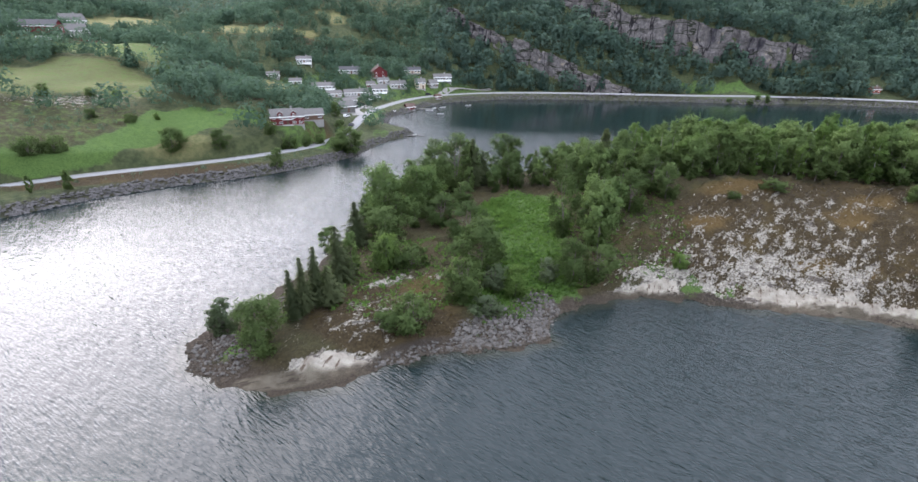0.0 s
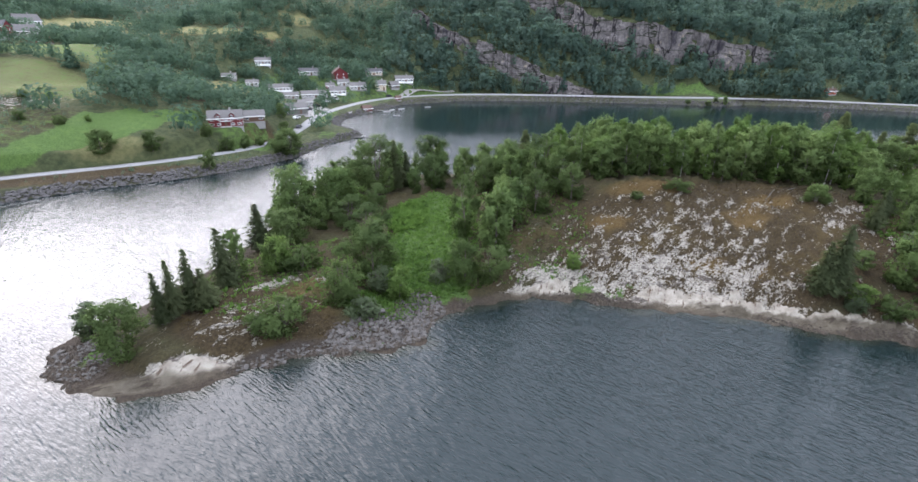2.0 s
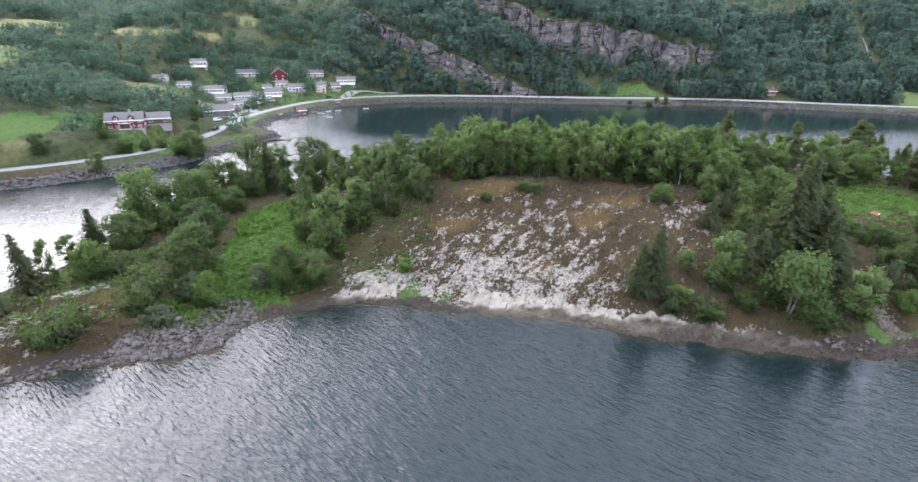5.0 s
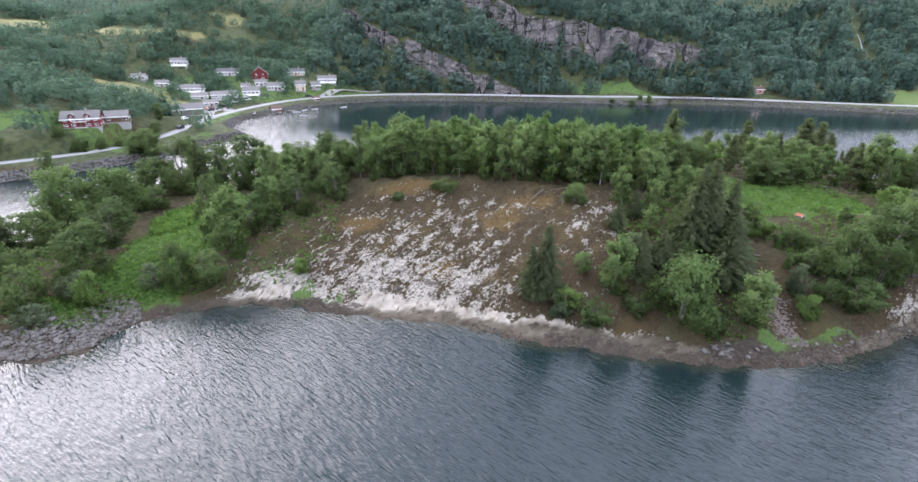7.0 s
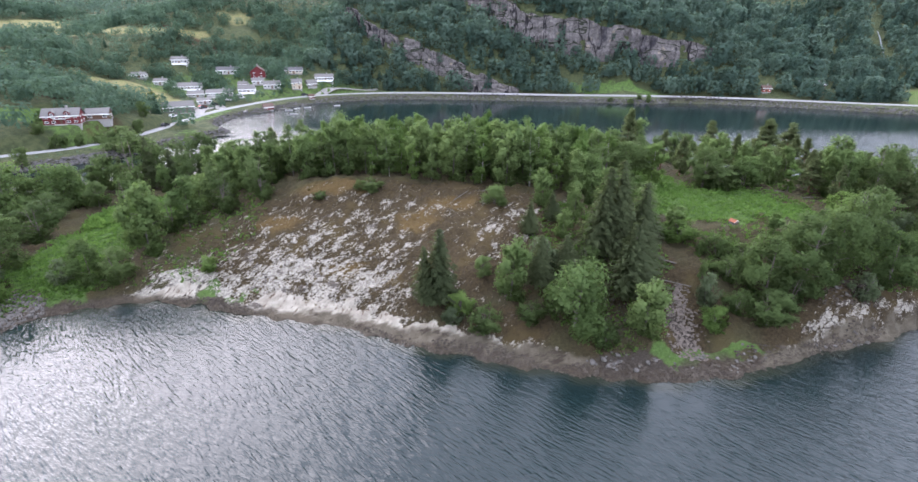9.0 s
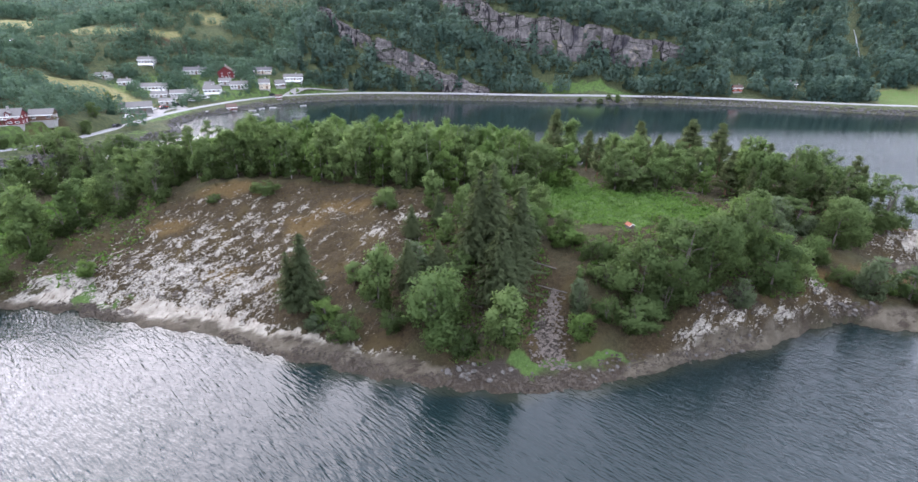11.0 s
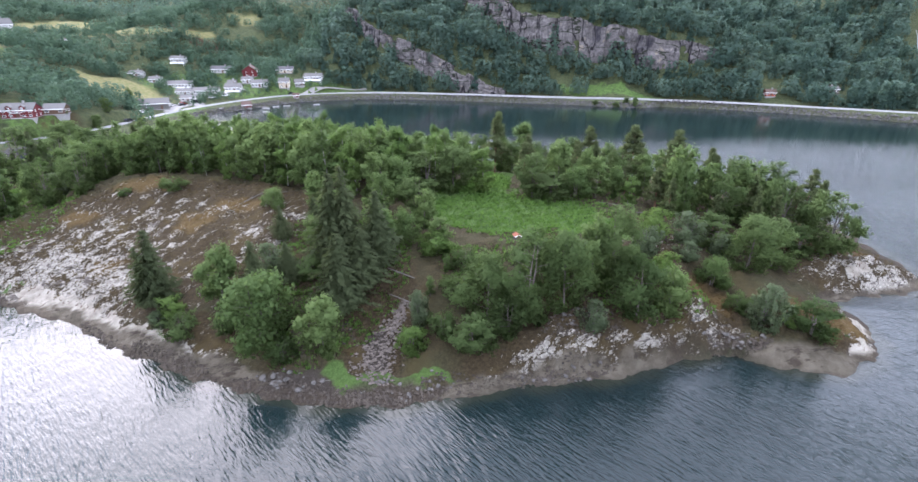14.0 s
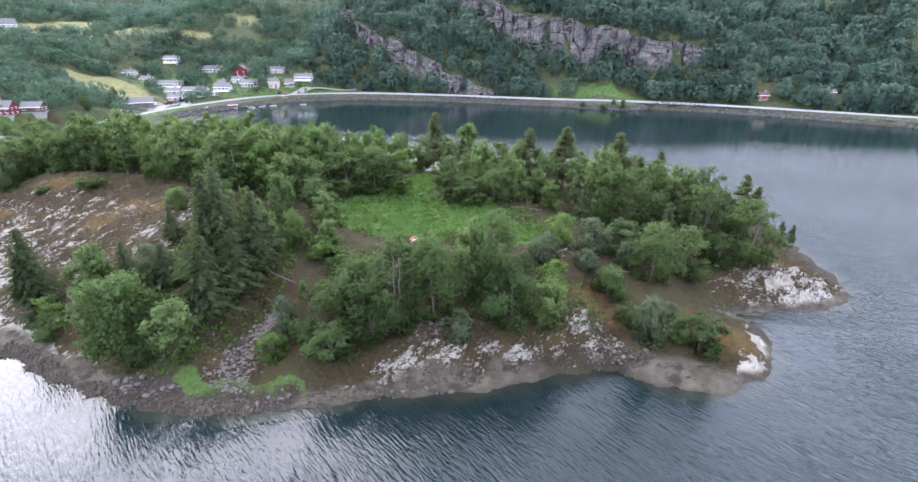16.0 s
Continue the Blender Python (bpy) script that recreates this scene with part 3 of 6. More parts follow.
for cx, cy, rx, ry, tn in ((-62, 203, 14, 10, 0), (-105, 147, 50, 5, 28), (-110, 385, 30, 10, 0), (-90, 228, 14, 8, 0)):
    mheath = np.maximum(mheath, smooth(0.3, 0.6, hump(GX, GY, cx, cy, rx, ry, tn)) * (MSD > 1))
heath = np.maximum(heath, np.clip(mheath, 0, 1) * (1 - smooth(0.5, 0.8, grass)))
rock = np.maximum(rock, 0.5 * hump(GX, GY, -140, 188, 22, 7, 25) * (MSD > 0))
beach = np.maximum(beach, smooth(5, 3, MSD) * (MSD > -3) * 0.5)
ground = new("ground", mesh_np("ground", np.stack([GX, GY, GZ], -1).reshape(-1, 3), grid_faces(len(gx), len(gy)), M_GROUND,
             dict(grass=grass.ravel(), rock=rock.ravel(), heath=heath.ravel(), beach=beach.ravel(), tide=tide.ravel(), hay=hay.ravel(), ochre=ochre.ravel(), slab=slab.ravel(), shelf=shelf.ravel()), True))
tagged(ground, "rocky island, meadows, farm fields and wooded hillsides around a fjord", "ground", kind="structure")

# ---- water ----
wx = stations((-2400, -420, 90), (-420, -60, 12), (-60, 240, 1.5), (240, 600, 12), (600, 2400, 90), (2400, 2401, 1))
wy = stations((-1600, -100, 60), (-100, 48, 8), (48, 132, 1.0), (132, 380, 6), (380, 500, 20))
WX, WY = np.meshgrid(wx, wy)
wi = isle_dist(WX, WY)
shallow = smooth(-2.8, -0.2, wi + 1.0 * bumpy(WX, WY, 11, 31)) * 0.5
water = new("water", mesh_np("water", np.stack([WX, WY, 0 * WX], -1).reshape(-1, 3), grid_faces(len(wx), len(wy)), M_WATER, dict(shallow=shallow.ravel(), lee=np.maximum(smooth(185, 270, WY) * smooth(-40, 20, WX), 0.62 * smooth(-15, -3, wi + 2.5 * bumpy(WX, WY, 16, 33)) * (WY < 100) * smooth(70, 88, WX)).ravel()), True))
tagged(water, "grey-blue rippled fjord water with a bright glitter", "water", kind="structure")


# ---- road along the far shore ----
def spaced(pts, step):
    p = np.array(pts, float)
    for _ in range(2):   # cut the corners
        q = np.empty((2 * len(p) - 2, 2))
        q[0::2], q[1::2] = 0.75 * p[:-1] + 0.25 * p[1:], 0.25 * p[:-1] + 0.75 * p[1:]
        p = np.vstack([p[:1], q, p[-1:]])
    run = np.r_[0, np.cumsum(np.hypot(*np.diff(p, axis=0).T))]
    s = np.arange(0, run[-1], step)
    return np.stack([np.interp(s, run, p[:, 0]), np.interp(s, run, p[:, 1])], -1)


def ribbon(name, pts, widths, mat, lift=0.12, step=3.0):
    """A strip of ground with a crown, laid over the land."""
    c = spaced(pts, step)
    t = np.gradient(c, axis=0)
    t /= np.hypot(t[:, 0], t[:, 1])[:, None]
    nrm = np.stack([-t[:, 1], t[:, 0]], -1)
    w = np.interp(np.linspace(0, 1, len(c)), np.linspace(0, 1, len(widths)), widths)
    rows = []
    for k in (-0.52, -0.5, 0.0, 0.5, 0.52):
        p = c + nrm * (w * k)[:, None]
        z = height(p[:, 0], p[:, 1])
        zc = height(c[:, 0], c[:, 1])
        rows.append(np.c_[p, np.maximum(z, zc) + lift - (0.3 if abs(k) > 0.51 else 0) + (0.04 if k == 0 else 0)])
    v = np.stack(rows, 1)
    return new(name, mesh_np(name, v.reshape(-1, 3), grid_faces(5, len(c)), mat, None, True))


road = tagged(ribbon("road", ROAD, [4.4, 4.4, 4.8, 6.4, 8.5, 7, 5.5, 5, 5, 5], M_ROAD), "pale grey asphalt road along the shore", "road", kind="structure")


# ---- trees ----
def rhombs(c, u, v, soft):
    """One small pointed leaf spray for each centre c, with half axes u and v; soft: the way the mass of foliage faces there."""
    flip = np.where(np.einsum("ij,ij->i", np.cross(u, v), soft) < 0, -1.0, 1.0)[:, None]
    v = v * flip
    vs = np.stack([c - u * 0.75 - v, c + u * 1.25, c - u * 0.75 + v], 1).reshape(-1, 3)
    soft = soft / (np.linalg.norm(soft, axis=1)[:, None] + 1e-6)
    return vs, np.arange(len(vs)).reshape(-1, 3), np.repeat(soft, 3, 0)


def unit(r, k):
    d = r.normal(size=(k, 3))
    return d / np.linalg.norm(d, axis=1)[:, None]


def broad_crown(r, count, hgt, wid, low, lobes, size, droop=0.0, taper=0.0):
    """Foliage in uneven masses on a few boughs, each of many small sprays, with gaps between them."""
    boughs = 12
    bz = low + (hgt * 0.92 - low) * (np.arange(boughs) + r.uniform(0.1, 0.9, boughs)) / boughs
    k = (bz - low) / (hgt - low)
    rad = wid * 0.5 * np.clip(np.sin(np.pi * (0.16 + 0.74 * k)) * (1 - taper * k), 0.06, 1)
    ang = np.arange(boughs) * 2.4 + r.uniform(-0.7, 0.7, boughs)
    off = rad * r.uniform(0.35, 0.85, boughs)
    bc = np.stack([off * np.cos(ang), off * np.sin(ang), bz], -1)
    bs = wid * r.uniform(0.16, 0.27, boughs) * (1 - 0.5 * taper * k)
    own = r.choice(boughs, lobes, p=bs ** 2 / (bs ** 2).sum())
    lc = bc[own] + unit(r, lobes) * (bs[own] * r.uniform(0.3, 1.05, lobes))[:, None] * np.array([1, 1, 0.8])
    ls = wid * r.uniform(0.05, 0.12, lobes)
    pick = r.choice(lobes, count, p=ls ** 2 / (ls ** 2).sum())
    d = unit(r, count)
    c = lc[pick] + d * (ls[pick] * r.uniform(0.1, 1.3, count))[:, None] * np.array([1, 1, 1.0 + droop])
    c[:, 2] = np.clip(c[:, 2], 0.15, hgt)
    nrm = (c - np.array([0, 0, hgt * 0.45])) / wid + unit(r, count) * 0.75
    nrm[:, 2] += 0.45
    nrm /= np.linalg.norm(nrm, axis=1)[:, None]
    u = np.cross(nrm, unit(r, count))
    u /= np.linalg.norm(u, axis=1)[:, None] + 1e-6
    u[:, 2] -= droop
    v = np.cross(nrm, u)
    s = size * r.uniform(0.55, 1.25, count)[:, None]
    heart = np.array([0, 0, hgt * 0.42])
    mass = (c - heart) / np.array([wid, wid, hgt]) * 1.8 + d * 0.55 + unit(r, count) * 0.28 + np.array([0, 0, 0.15])
    return rhombs(c, u * s, v * s * 0.8, mass)


def spruce_crown(r, hgt, wid, whorls, size):
    cs, us, vs = [], [], []
    for i in range(whorls):
        k = (i + r.uniform(0, 0.6)) / whorls
        z = hgt * (0.07 + 0.93 * k)
        reach = wid * 0.5 * (1 - k) ** 0.8 * min(1.0, 0.55 + 2.5 * k) * r.uniform(0.55, 1.18) + 0.12
        for a in np.arange(0, 6.28, 6.28 / max(5, int(11 * (1 - k) + 4))) + r.uniform(0, 6.28):
            a += r.uniform(-0.25, 0.25)
            rr = reach * r.uniform(0.65, 1.12)
            out = np.array([math.cos(a), math.sin(a), 0])
            side = np.array([-out[1], out[0], 0])
            m = max(2, int(rr / (size * 0.8)))
            for j in range(m):
                q = (j + 0.6) / m
                p = out * rr * q + np.array([0, 0, z - rr * (0.42 * q - 0.16 * q * q) + r.uniform(-0.1, 0.1)])
                for sgn in (-1, 1):
                    cs.append(p + side * sgn * size * 0.45 * (1.2 - q) + r.normal(size=3) * 0.07)
                    us.append((out * 0.8 + side * sgn * 0.6 + np.array([0, 0, -0.45 + r.normal() * 0.2])) * size * r.uniform(0.7, 1.15))
                    vs.append((side * 0.4 + np.array([0, 0, 0.28]) + r.normal(size=3) * 0.16) * size * 0.8)
    cs = np.array(cs)
    mass = np.stack([cs[:, 0], cs[:, 1], 0.8 * np.hypot(cs[:, 0], cs[:, 1]) + 0.2], -1)
    mass = mass / np.linalg.norm(mass, axis=1)[:, None] + unit(r, len(cs)) * 0.45
    return rhombs(cs, np.array(us), np.array(vs), mass)


def pine_crown(r, count, hgt, wid, low, tufts, size):
    tz = low + (hgt - low) * r.uniform(0, 1, tufts) ** 0.8
    ang, k = r.uniform(0, 6.28, tufts), (tz - low) / (hgt - low)
    off = wid * 0.5 * np.sqrt(r.uniform(0.02, 1, tufts)) * np.clip(1.0 - 0.95 * k, 0.04, 1) * np.clip(0.45 + 2.2 * k, 0, 1)
    tc = np.stack([off * np.cos(ang), off * np.sin(ang), tz], -1)
    pick = r.randint(0, tufts, count)
    d = unit(r, count)
    c = tc[pick] + d * r.uniform(0.3, 1, count)[:, None] ** 0.6 * np.array([0.85, 0.85, 0.42]) * (1 - 0.72 * k[pick])[:, None]
    u = d + np.array([0, 0, 0.5]) + unit(r, count) * 0.4
    v = np.cross(u, unit(r, count))
    mass = d + (c - np.array([0, 0, hgt * 0.55])) * np.array([0.3, 0.3, 0.12]) + np.array([0, 0, 0.3])
    return rhombs(c, u * size * 0.9, v * size * 0.45, mass)


def limb(a, b, ra, rb, sides=5):
    a, b = Vector(a), Vector(b)
    q = (b - a).to_track_quat("Z", "Y")
    ring = lambda p, rr: [p + q @ Vector((rr * math.cos(6.2832 * i / sides), rr * math.sin(6.2832 * i / sides), 0)) for i in range(sides)]
    vs = ring(a, ra) + ring(b, rb)
    return [tuple(v) for v in vs], [(i, (i + 1) % sides, sides + (i + 1) % sides, sides + i) for i in range(sides)]


def trunk_mesh(r, hgt, base, limbs, low, wid, stems=1, mat=None):
    vs, fs = [], []

    def add(a, b, ra, rb):
        v, f = limb(a, b, ra, rb)
        o = len(vs)
        vs.extend(v)
        fs.extend([tuple(i + o for i in q) for q in f])

    for s in range(stems):
        a = r.uniform(0, 6.28)
        lean = 0.0 if stems == 1 else wid * 0.22
        p = [Vector((0.25 * (stems > 1) * math.cos(a), 0.25 * (stems > 1) * math.sin(a), -0.6))]
        for k in (0.3, 0.62, 0.94):
            p.append(Vector((lean * k * math.cos(a) + r.uniform(-0.12, 0.12), lean * k * math.sin(a) + r.uniform(-0.12, 0.12), hgt * k)))
        rad = [base, base * 0.72, base * 0.42, base * 0.1]
        for i in range(3):
            add(p[i], p[i + 1], rad[i], rad[i + 1])
        for j in range(limbs):
            z = low + (hgt * 0.85 - low) * (j + 0.5) / limbs
            k = z / hgt
            b = r.uniform(0, 6.28)
            ln = wid * 0.42 * (1 - 0.5 * k)
            q = Vector((lean * k * math.cos(a), lean * k * math.sin(a), z))
            add(q, q + Vector((ln * math.cos(b), ln * math.sin(b), ln * 0.5)), base * 0.3 * (1.2 - k), 0.02)
    return mesh_np("trunk", vs, fs, mat, None, True)


KINDS = {}


def tree_kind(key, name, label, crown, leaf, hgt, base, limbs, low, wid, stems=1, bark=None):
    """The first tree of a kind: an Empty with its trunk and crown. The others are copies of it."""
    r = np.random.RandomState(len(KINDS) + 5)
    root = new(name)
    tagged(root, label, "bush" if "bush" in name else "tree", "trees on the island")
    part("trunk", trunk_mesh(r, hgt, base, limbs, low, wid, stems, bark or M_BARK), None, root)
    v, q, soft = crown(r)
    part("crown", mesh_np("crown", v, q, leaf, None, True, soft), None, root)
    KINDS[key] = dict(root=root, hgt=hgt, used=False)


tree_kind("round1", "broadleaf_tree", "round green broadleaf tree on grassy ground", lambda r: broad_crown(r, 7200, 10, 8.6, 0.3, 190, 0.185), M_LEAF, 10, 0.2, 8, 2, 7)
tree_kind("round2", "broadleaf_tree", "dense dark green broadleaf tree by the shore", lambda r: broad_crown(r, 6600, 10, 7.2, 0.3, 190, 0.175), M_LEAF, 10, 0.18, 8, 2, 6, 2)
tree_kind("birch1", "birch_tree", "slender birch with light drooping foliage", lambda r: broad_crown(r, 5800, 10, 5.8, 0.4, 200, 0.155, 0.6, 0.5), M_ASPEN, 10, 0.13, 9, 2, 5)
tree_kind("birch3", "birch_tree", "broad leaning birch with hanging light-green foliage", lambda r: broad_crown(r, 7600, 10, 9.4, 0.2, 240, 0.17, 0.6, 0.25), M_ASPEN, 10, 0.17, 9, 2, 7, 2)
tree_kind("birch2", "birch_tree", "tall birch with airy grey-green foliage", lambda r: broad_crown(r, 4200, 10, 4.8, 0.9, 150, 0.15, 0.5, 0.55), M_ASPEN, 10, 0.12, 9, 2, 4)
tree_kind("aspen1", "aspen_tree", "narrow upright aspen with bare pale stem", lambda r: broad_crown(r, 3600, 10, 4.0, 0.9, 130, 0.155, 0.1, 0.6), M_ASPEN, 10, 0.11, 8, 3, 3.4, 1, M_PALEBARK)
tree_kind("aspen2", "aspen_tree", "upright aspen with bright green crown", lambda r: broad_crown(r, 3800, 10, 4.6, 0.7, 130, 0.16, 0.1, 0.6), M_LIME, 10, 0.11, 8, 3, 3.8, 1, M_PALEBARK)
tree_kind("bush1", "leafy_bush", "low spreading green bush", lambda r: broad_crown(r, 4200, 10, 15, 0.1, 130, 0.38), M_LEAF, 10, 0.22, 5, 1, 10, 4)
tree_kind("bush2", "leafy_bush", "fresh light-green rounded bush", lambda r: broad_crown(r, 4200, 10, 13, 0.1, 130, 0.36), M_LIME, 10, 0.22, 5, 1, 9, 4)
tree_kind("sallow", "sallow_bush", "grey-green sallow bush with thin stems", lambda r: broad_crown(r, 3600, 10, 11, 0.2, 120, 0.32, 0.2), M_SALLOW, 10, 0.2, 6, 1, 8, 4)
tree_kind("spruce1", "spruce_tree", "dark conical spruce with drooping branches", lambda r: spruce_crown(r, 10, 6.6, 34, 0.29), M_SPRUCE, 10, 0.17, 0, 1, 3)
tree_kind("spruce2", "spruce_tree", "slim dark green spruce", lambda r: spruce_crown(r, 10, 5.6, 32, 0.29), M_SPRUCE, 10, 0.15, 0, 1, 3)
tree_kind("pine1", "pine_tree", "pine with reddish stem and olive-green needles", lambda r: pine_crown(r, 4600, 10, 4.6, 2.0, 80, 0.22), M_PINE, 10, 0.15, 12, 2.4, 4, 1, M_PBARK)
tree_kind("pine2", "pine_tree", "thin open pine with olive-green needles", lambda r: pine_crown(r, 2800, 10, 3.6, 2.8, 50, 0.23), M_PINE, 10, 0.12, 12, 2.8, 3, 1, M_PBARK)

rng = np.random.RandomState(77)
STOOD = []


def plant(key, x, y, hgt, wide=1.0, label=""):
    k = KINDS[key]
    s = hgt / 10.0
    wide *= 1.2 if "spruce" in key else 1.0
    m = pose(x, y, ground_z(x, y) - 0.05, rng.uniform(-3, 3), rng.uniform(-3, 3), rng.uniform(0, 360)) @ Matrix.Diagonal((s * wide, s * wide, s, 1))
    if k["used"]:
        ob = copy_thing(k["root"], m @ Matrix.Diagonal([1 / c for c in k["root"].scale] + [1]))
    else:
        ob, k["used"] = k["root"], True
        ob.matrix_basis = m
    if label:
        ob["label"] = label
    STOOD.append((x, y))
    return ob


# trees that stand out: kind, x, y, height, breadth
STAND_WEST = [
    ("round1", -28.8, 62.4, 9.1, 1.01), ("sallow", -37.9, 69.2, 6.1, 0.87), ("spruce1", -25.8, 68.5, 8.9, 0.69), ("spruce2", -24.4, 69.8, 10.1, 0.71), ("spruce1", -23.5, 73.0, 11.0, 0.71),
    ("spruce2", -21.1, 73.2, 7.3, 1.34), ("spruce1", -21.0, 81.4, 11.5, 0.89), ("birch2", -19.5, 84.5, 9.7, 0.79), ("bush1", -7.1, 67.9, 5.2, 1.07), ("bush1", 1.1, 75.8, 6.6, 0.8),
    ("sallow", 6.7, 79.5, 4.0, 1.46), ("bush2", 10.0, 77.5, 6.1, 0.62), ("sallow", 5.1, 72.1, 2.7, 2.1), ("round1", 4.5, 85.3, 9.6, 1.31), ("round2", 1.8, 98.4, 7.9, 1.63),
    ("bush2", -13.2, 85.2, 6.8, 0.56), ("bush1", -8.9, 86.3, 4.7, 0.96), ("birch1", 28.0, 92.7, 14.6, 1.13), ("round2", 22.3, 98.6, 13.4, 0.64), ("birch2", 32.2, 100.7, 11.6, 1.39),
    ("round1", 21.7, 84.4, 8.1, 0.92), ("round2", 26.6, 85.1, 7.1, 1.33), ("sallow", 17.0, 84.1, 4.4, 0.95), ("birch2", -28.3, 100.9, 6.6, 1.61), ("spruce1", -21.8, 100.4, 10.0, 1.12),
    ("bush1", -13.5, 86.8, 6.4, 0.69), ("round1", -15.3, 100.8, 7.7, 1.43), ("birch3", -16.8, 113.0, 13.9, 1.13), ("birch3", -9.5, 118.8, 11.4, 1.22), ("bush2", -5.4, 123.5, 4.8, 1.21),
    ("round2", -4.0, 108.1, 6.8, 1.67), ("round2", 1.1, 117.3, 6.2, 1.37), ("round2", -1.1, 134.8, 15.2, 1.25), ("spruce2", 4.3, 135.1, 14.2, 0.79), ("round1", 14.6, 143.3, 13.2, 0.97),
]
STAND_MIDDLE = [
    ("spruce2", 6.9, 139.4, 10.1, 0.99), ("round2", 28.5, 100.6, 6.6, 1.7), ("sallow", 34.8, 111.4, 5.3, 1.09), ("birch3", 30.8, 109.4, 7.7, 0.94), ("bush1", -10.7, 67.3, 2.2, 1.5),
    ("bush1", 68.8, 105.2, 2.2, 1.79), ("birch3", 94.6, 98.2, 3.8, 1.56), ("bush2", 42.5, 86.7, 2.7, 1.0), ("bush1", 59.2, 103.1, 1.4, 1.47), ("spruce1", 84.7, 76.4, 12.8, 0.97),
    ("spruce2", 83.0, 76.7, 10.4, 0.87), ("bush2", 88.8, 74.5, 3.1, 1.2), ("bush1", 92.7, 71.4, 3.0, 1.31), ("sallow", 87.3, 73.1, 2.6, 1.37), ("birch1", 96.7, 76.1, 10.6, 1.18),
    ("bush1", 99.5, 72.1, 2.7, 1.13), ("spruce1", 101.1, 78.1, 8.9, 1.06), ("spruce2", 105.8, 80.6, 6.7, 1.46), ("round2", 109.4, 80.8, 4.3, 1.57), ("spruce1", 111.6, 83.5, 15.3, 0.93),
    ("spruce1", 114.8, 83.9, 16.4, 0.77), ("spruce2", 118.5, 85.5, 12.9, 1.11), ("spruce1", 115.4, 76.1, 12.2, 1.27), ("birch3", 105.8, 70.3, 10.4, 1.26), ("birch1", 115.8, 68.8, 9.0, 1.4),
    ("bush1", 110.0, 67.9, 3.4, 0.91), ("birch2", 127.5, 91.9, 5.6, 1.74), ("sallow", 102.3, 81.5, 5.1, 1.04), ("birch2", 92.3, 79.8, 3.9, 2.22), ("spruce1", 117.7, 80.4, 9.4, 1.45),
    ("birch2", 119.7, 87.8, 9.2, 1.2), ("birch3", 122.0, 92.2, 5.9, 0.99), ("bush2", 127.5, 90.1, 3.7, 1.47), ("bush2", 127.4, 72.2, 3.9, 0.9), ("round2", 136.1, 72.7, 5.9, 1.78),
]
STAND_GROVE = [
    ("bush1", 131.4, 74.0, 3.7, 0.8), ("sallow", 127.5, 76.3, 5.5, 0.66), ("round1", 137.3, 77.7, 10.7, 0.99), ("round2", 143.1, 78.6, 13.1, 1.01), ("round1", 148.3, 79.5, 12.1, 0.8),
    ("birch1", 152.3, 85.2, 12.9, 0.89), ("round2", 156.0, 86.3, 13.5, 0.81), ("round1", 158.8, 80.8, 8.9, 1.17), ("birch1", 163.8, 83.3, 7.9, 1.42), ("sallow", 152.4, 76.8, 4.4, 0.97),
    ("round2", 140.5, 76.0, 6.1, 1.27), ("bush2", 164.8, 103.5, 5.2, 0.92), ("bush2", 164.3, 89.8, 4.7, 0.78), ("birch3", 172.9, 93.8, 4.9, 1.39), ("round2", 176.3, 106.0, 6.0, 1.98),
    ("round1", 180.2, 99.0, 10.1, 1.05), ("round2", 186.8, 104.7, 9.6, 1.24), ("round2", 193.7, 110.8, 6.1, 1.3), ("sallow", 169.6, 96.9, 3.0, 1.44), ("sallow", 178.0, 85.4, 7.3, 0.72),
    ("bush1", 175.6, 88.4, 2.9, 0.98), ("round2", 184.9, 84.6, 6.1, 1.61), ("bush2", 181.8, 85.6, 2.2, 0.98), ("sallow", 181.3, 88.3, 3.1, 1.07), ("pine1", 195.9, 120.0, 9.2, 1.3),
    ("pine2", 200.9, 127.1, 12.7, 1.38), ("pine1", 204.0, 128.1, 10.5, 1.16), ("pine2", 209.1, 132.3, 4.3, 1.48), ("pine2", 210.4, 127.9, 5.2, 1.45), ("pine2", 211.2, 125.4, 6.1, 1.19),
    ("pine2", 208.0, 134.5, 7.2, 1.71), ("aspen2", 132.0, 120.2, 10.1, 1.58), ("round1", 125.5, 120.5, 9.9, 1.26), ("round2", 142.9, 117.4, 9.7, 1.14), ("round2", 146.7, 118.0, 5.1, 2.97),
]
STAND_EAST = [
    ("birch3", 151.6, 117.4, 6.5, 1.22), ("aspen2", 162.7, 118.5, 6.7, 1.52), ("pine1", 132.5, 145.1, 15.7, 1.18), ("birch2", 139.7, 157.4, 14.9, 1.32), ("birch1", 173.5, 119.3, 14.6, 1.23),
    ("round2", 181.6, 116.7, 14.0, 0.93), ("birch1", 188.5, 124.6, 12.9, 1.34), ("round2", 194.2, 126.6, 13.1, 0.85), ("pine1", 165.5, 136.8, 14.1, 1.58), ("pine1", 156.7, 148.2, 13.4, 1.46),
    ("pine2", 178.9, 148.7, 14.3, 1.77), ("pine1", 168.5, 120.0, 8.1, 1.92), ("birch2", 156.0, 119.0, 9.2, 1.41), ("round2", 120.0, 116.9, 8.7, 1.75), ("birch3", 115.3, 112.7, 8.6, 1.18),
]
for row in STAND_WEST + STAND_MIDDLE + STAND_GROVE + STAND_EAST:
    plant(*row)

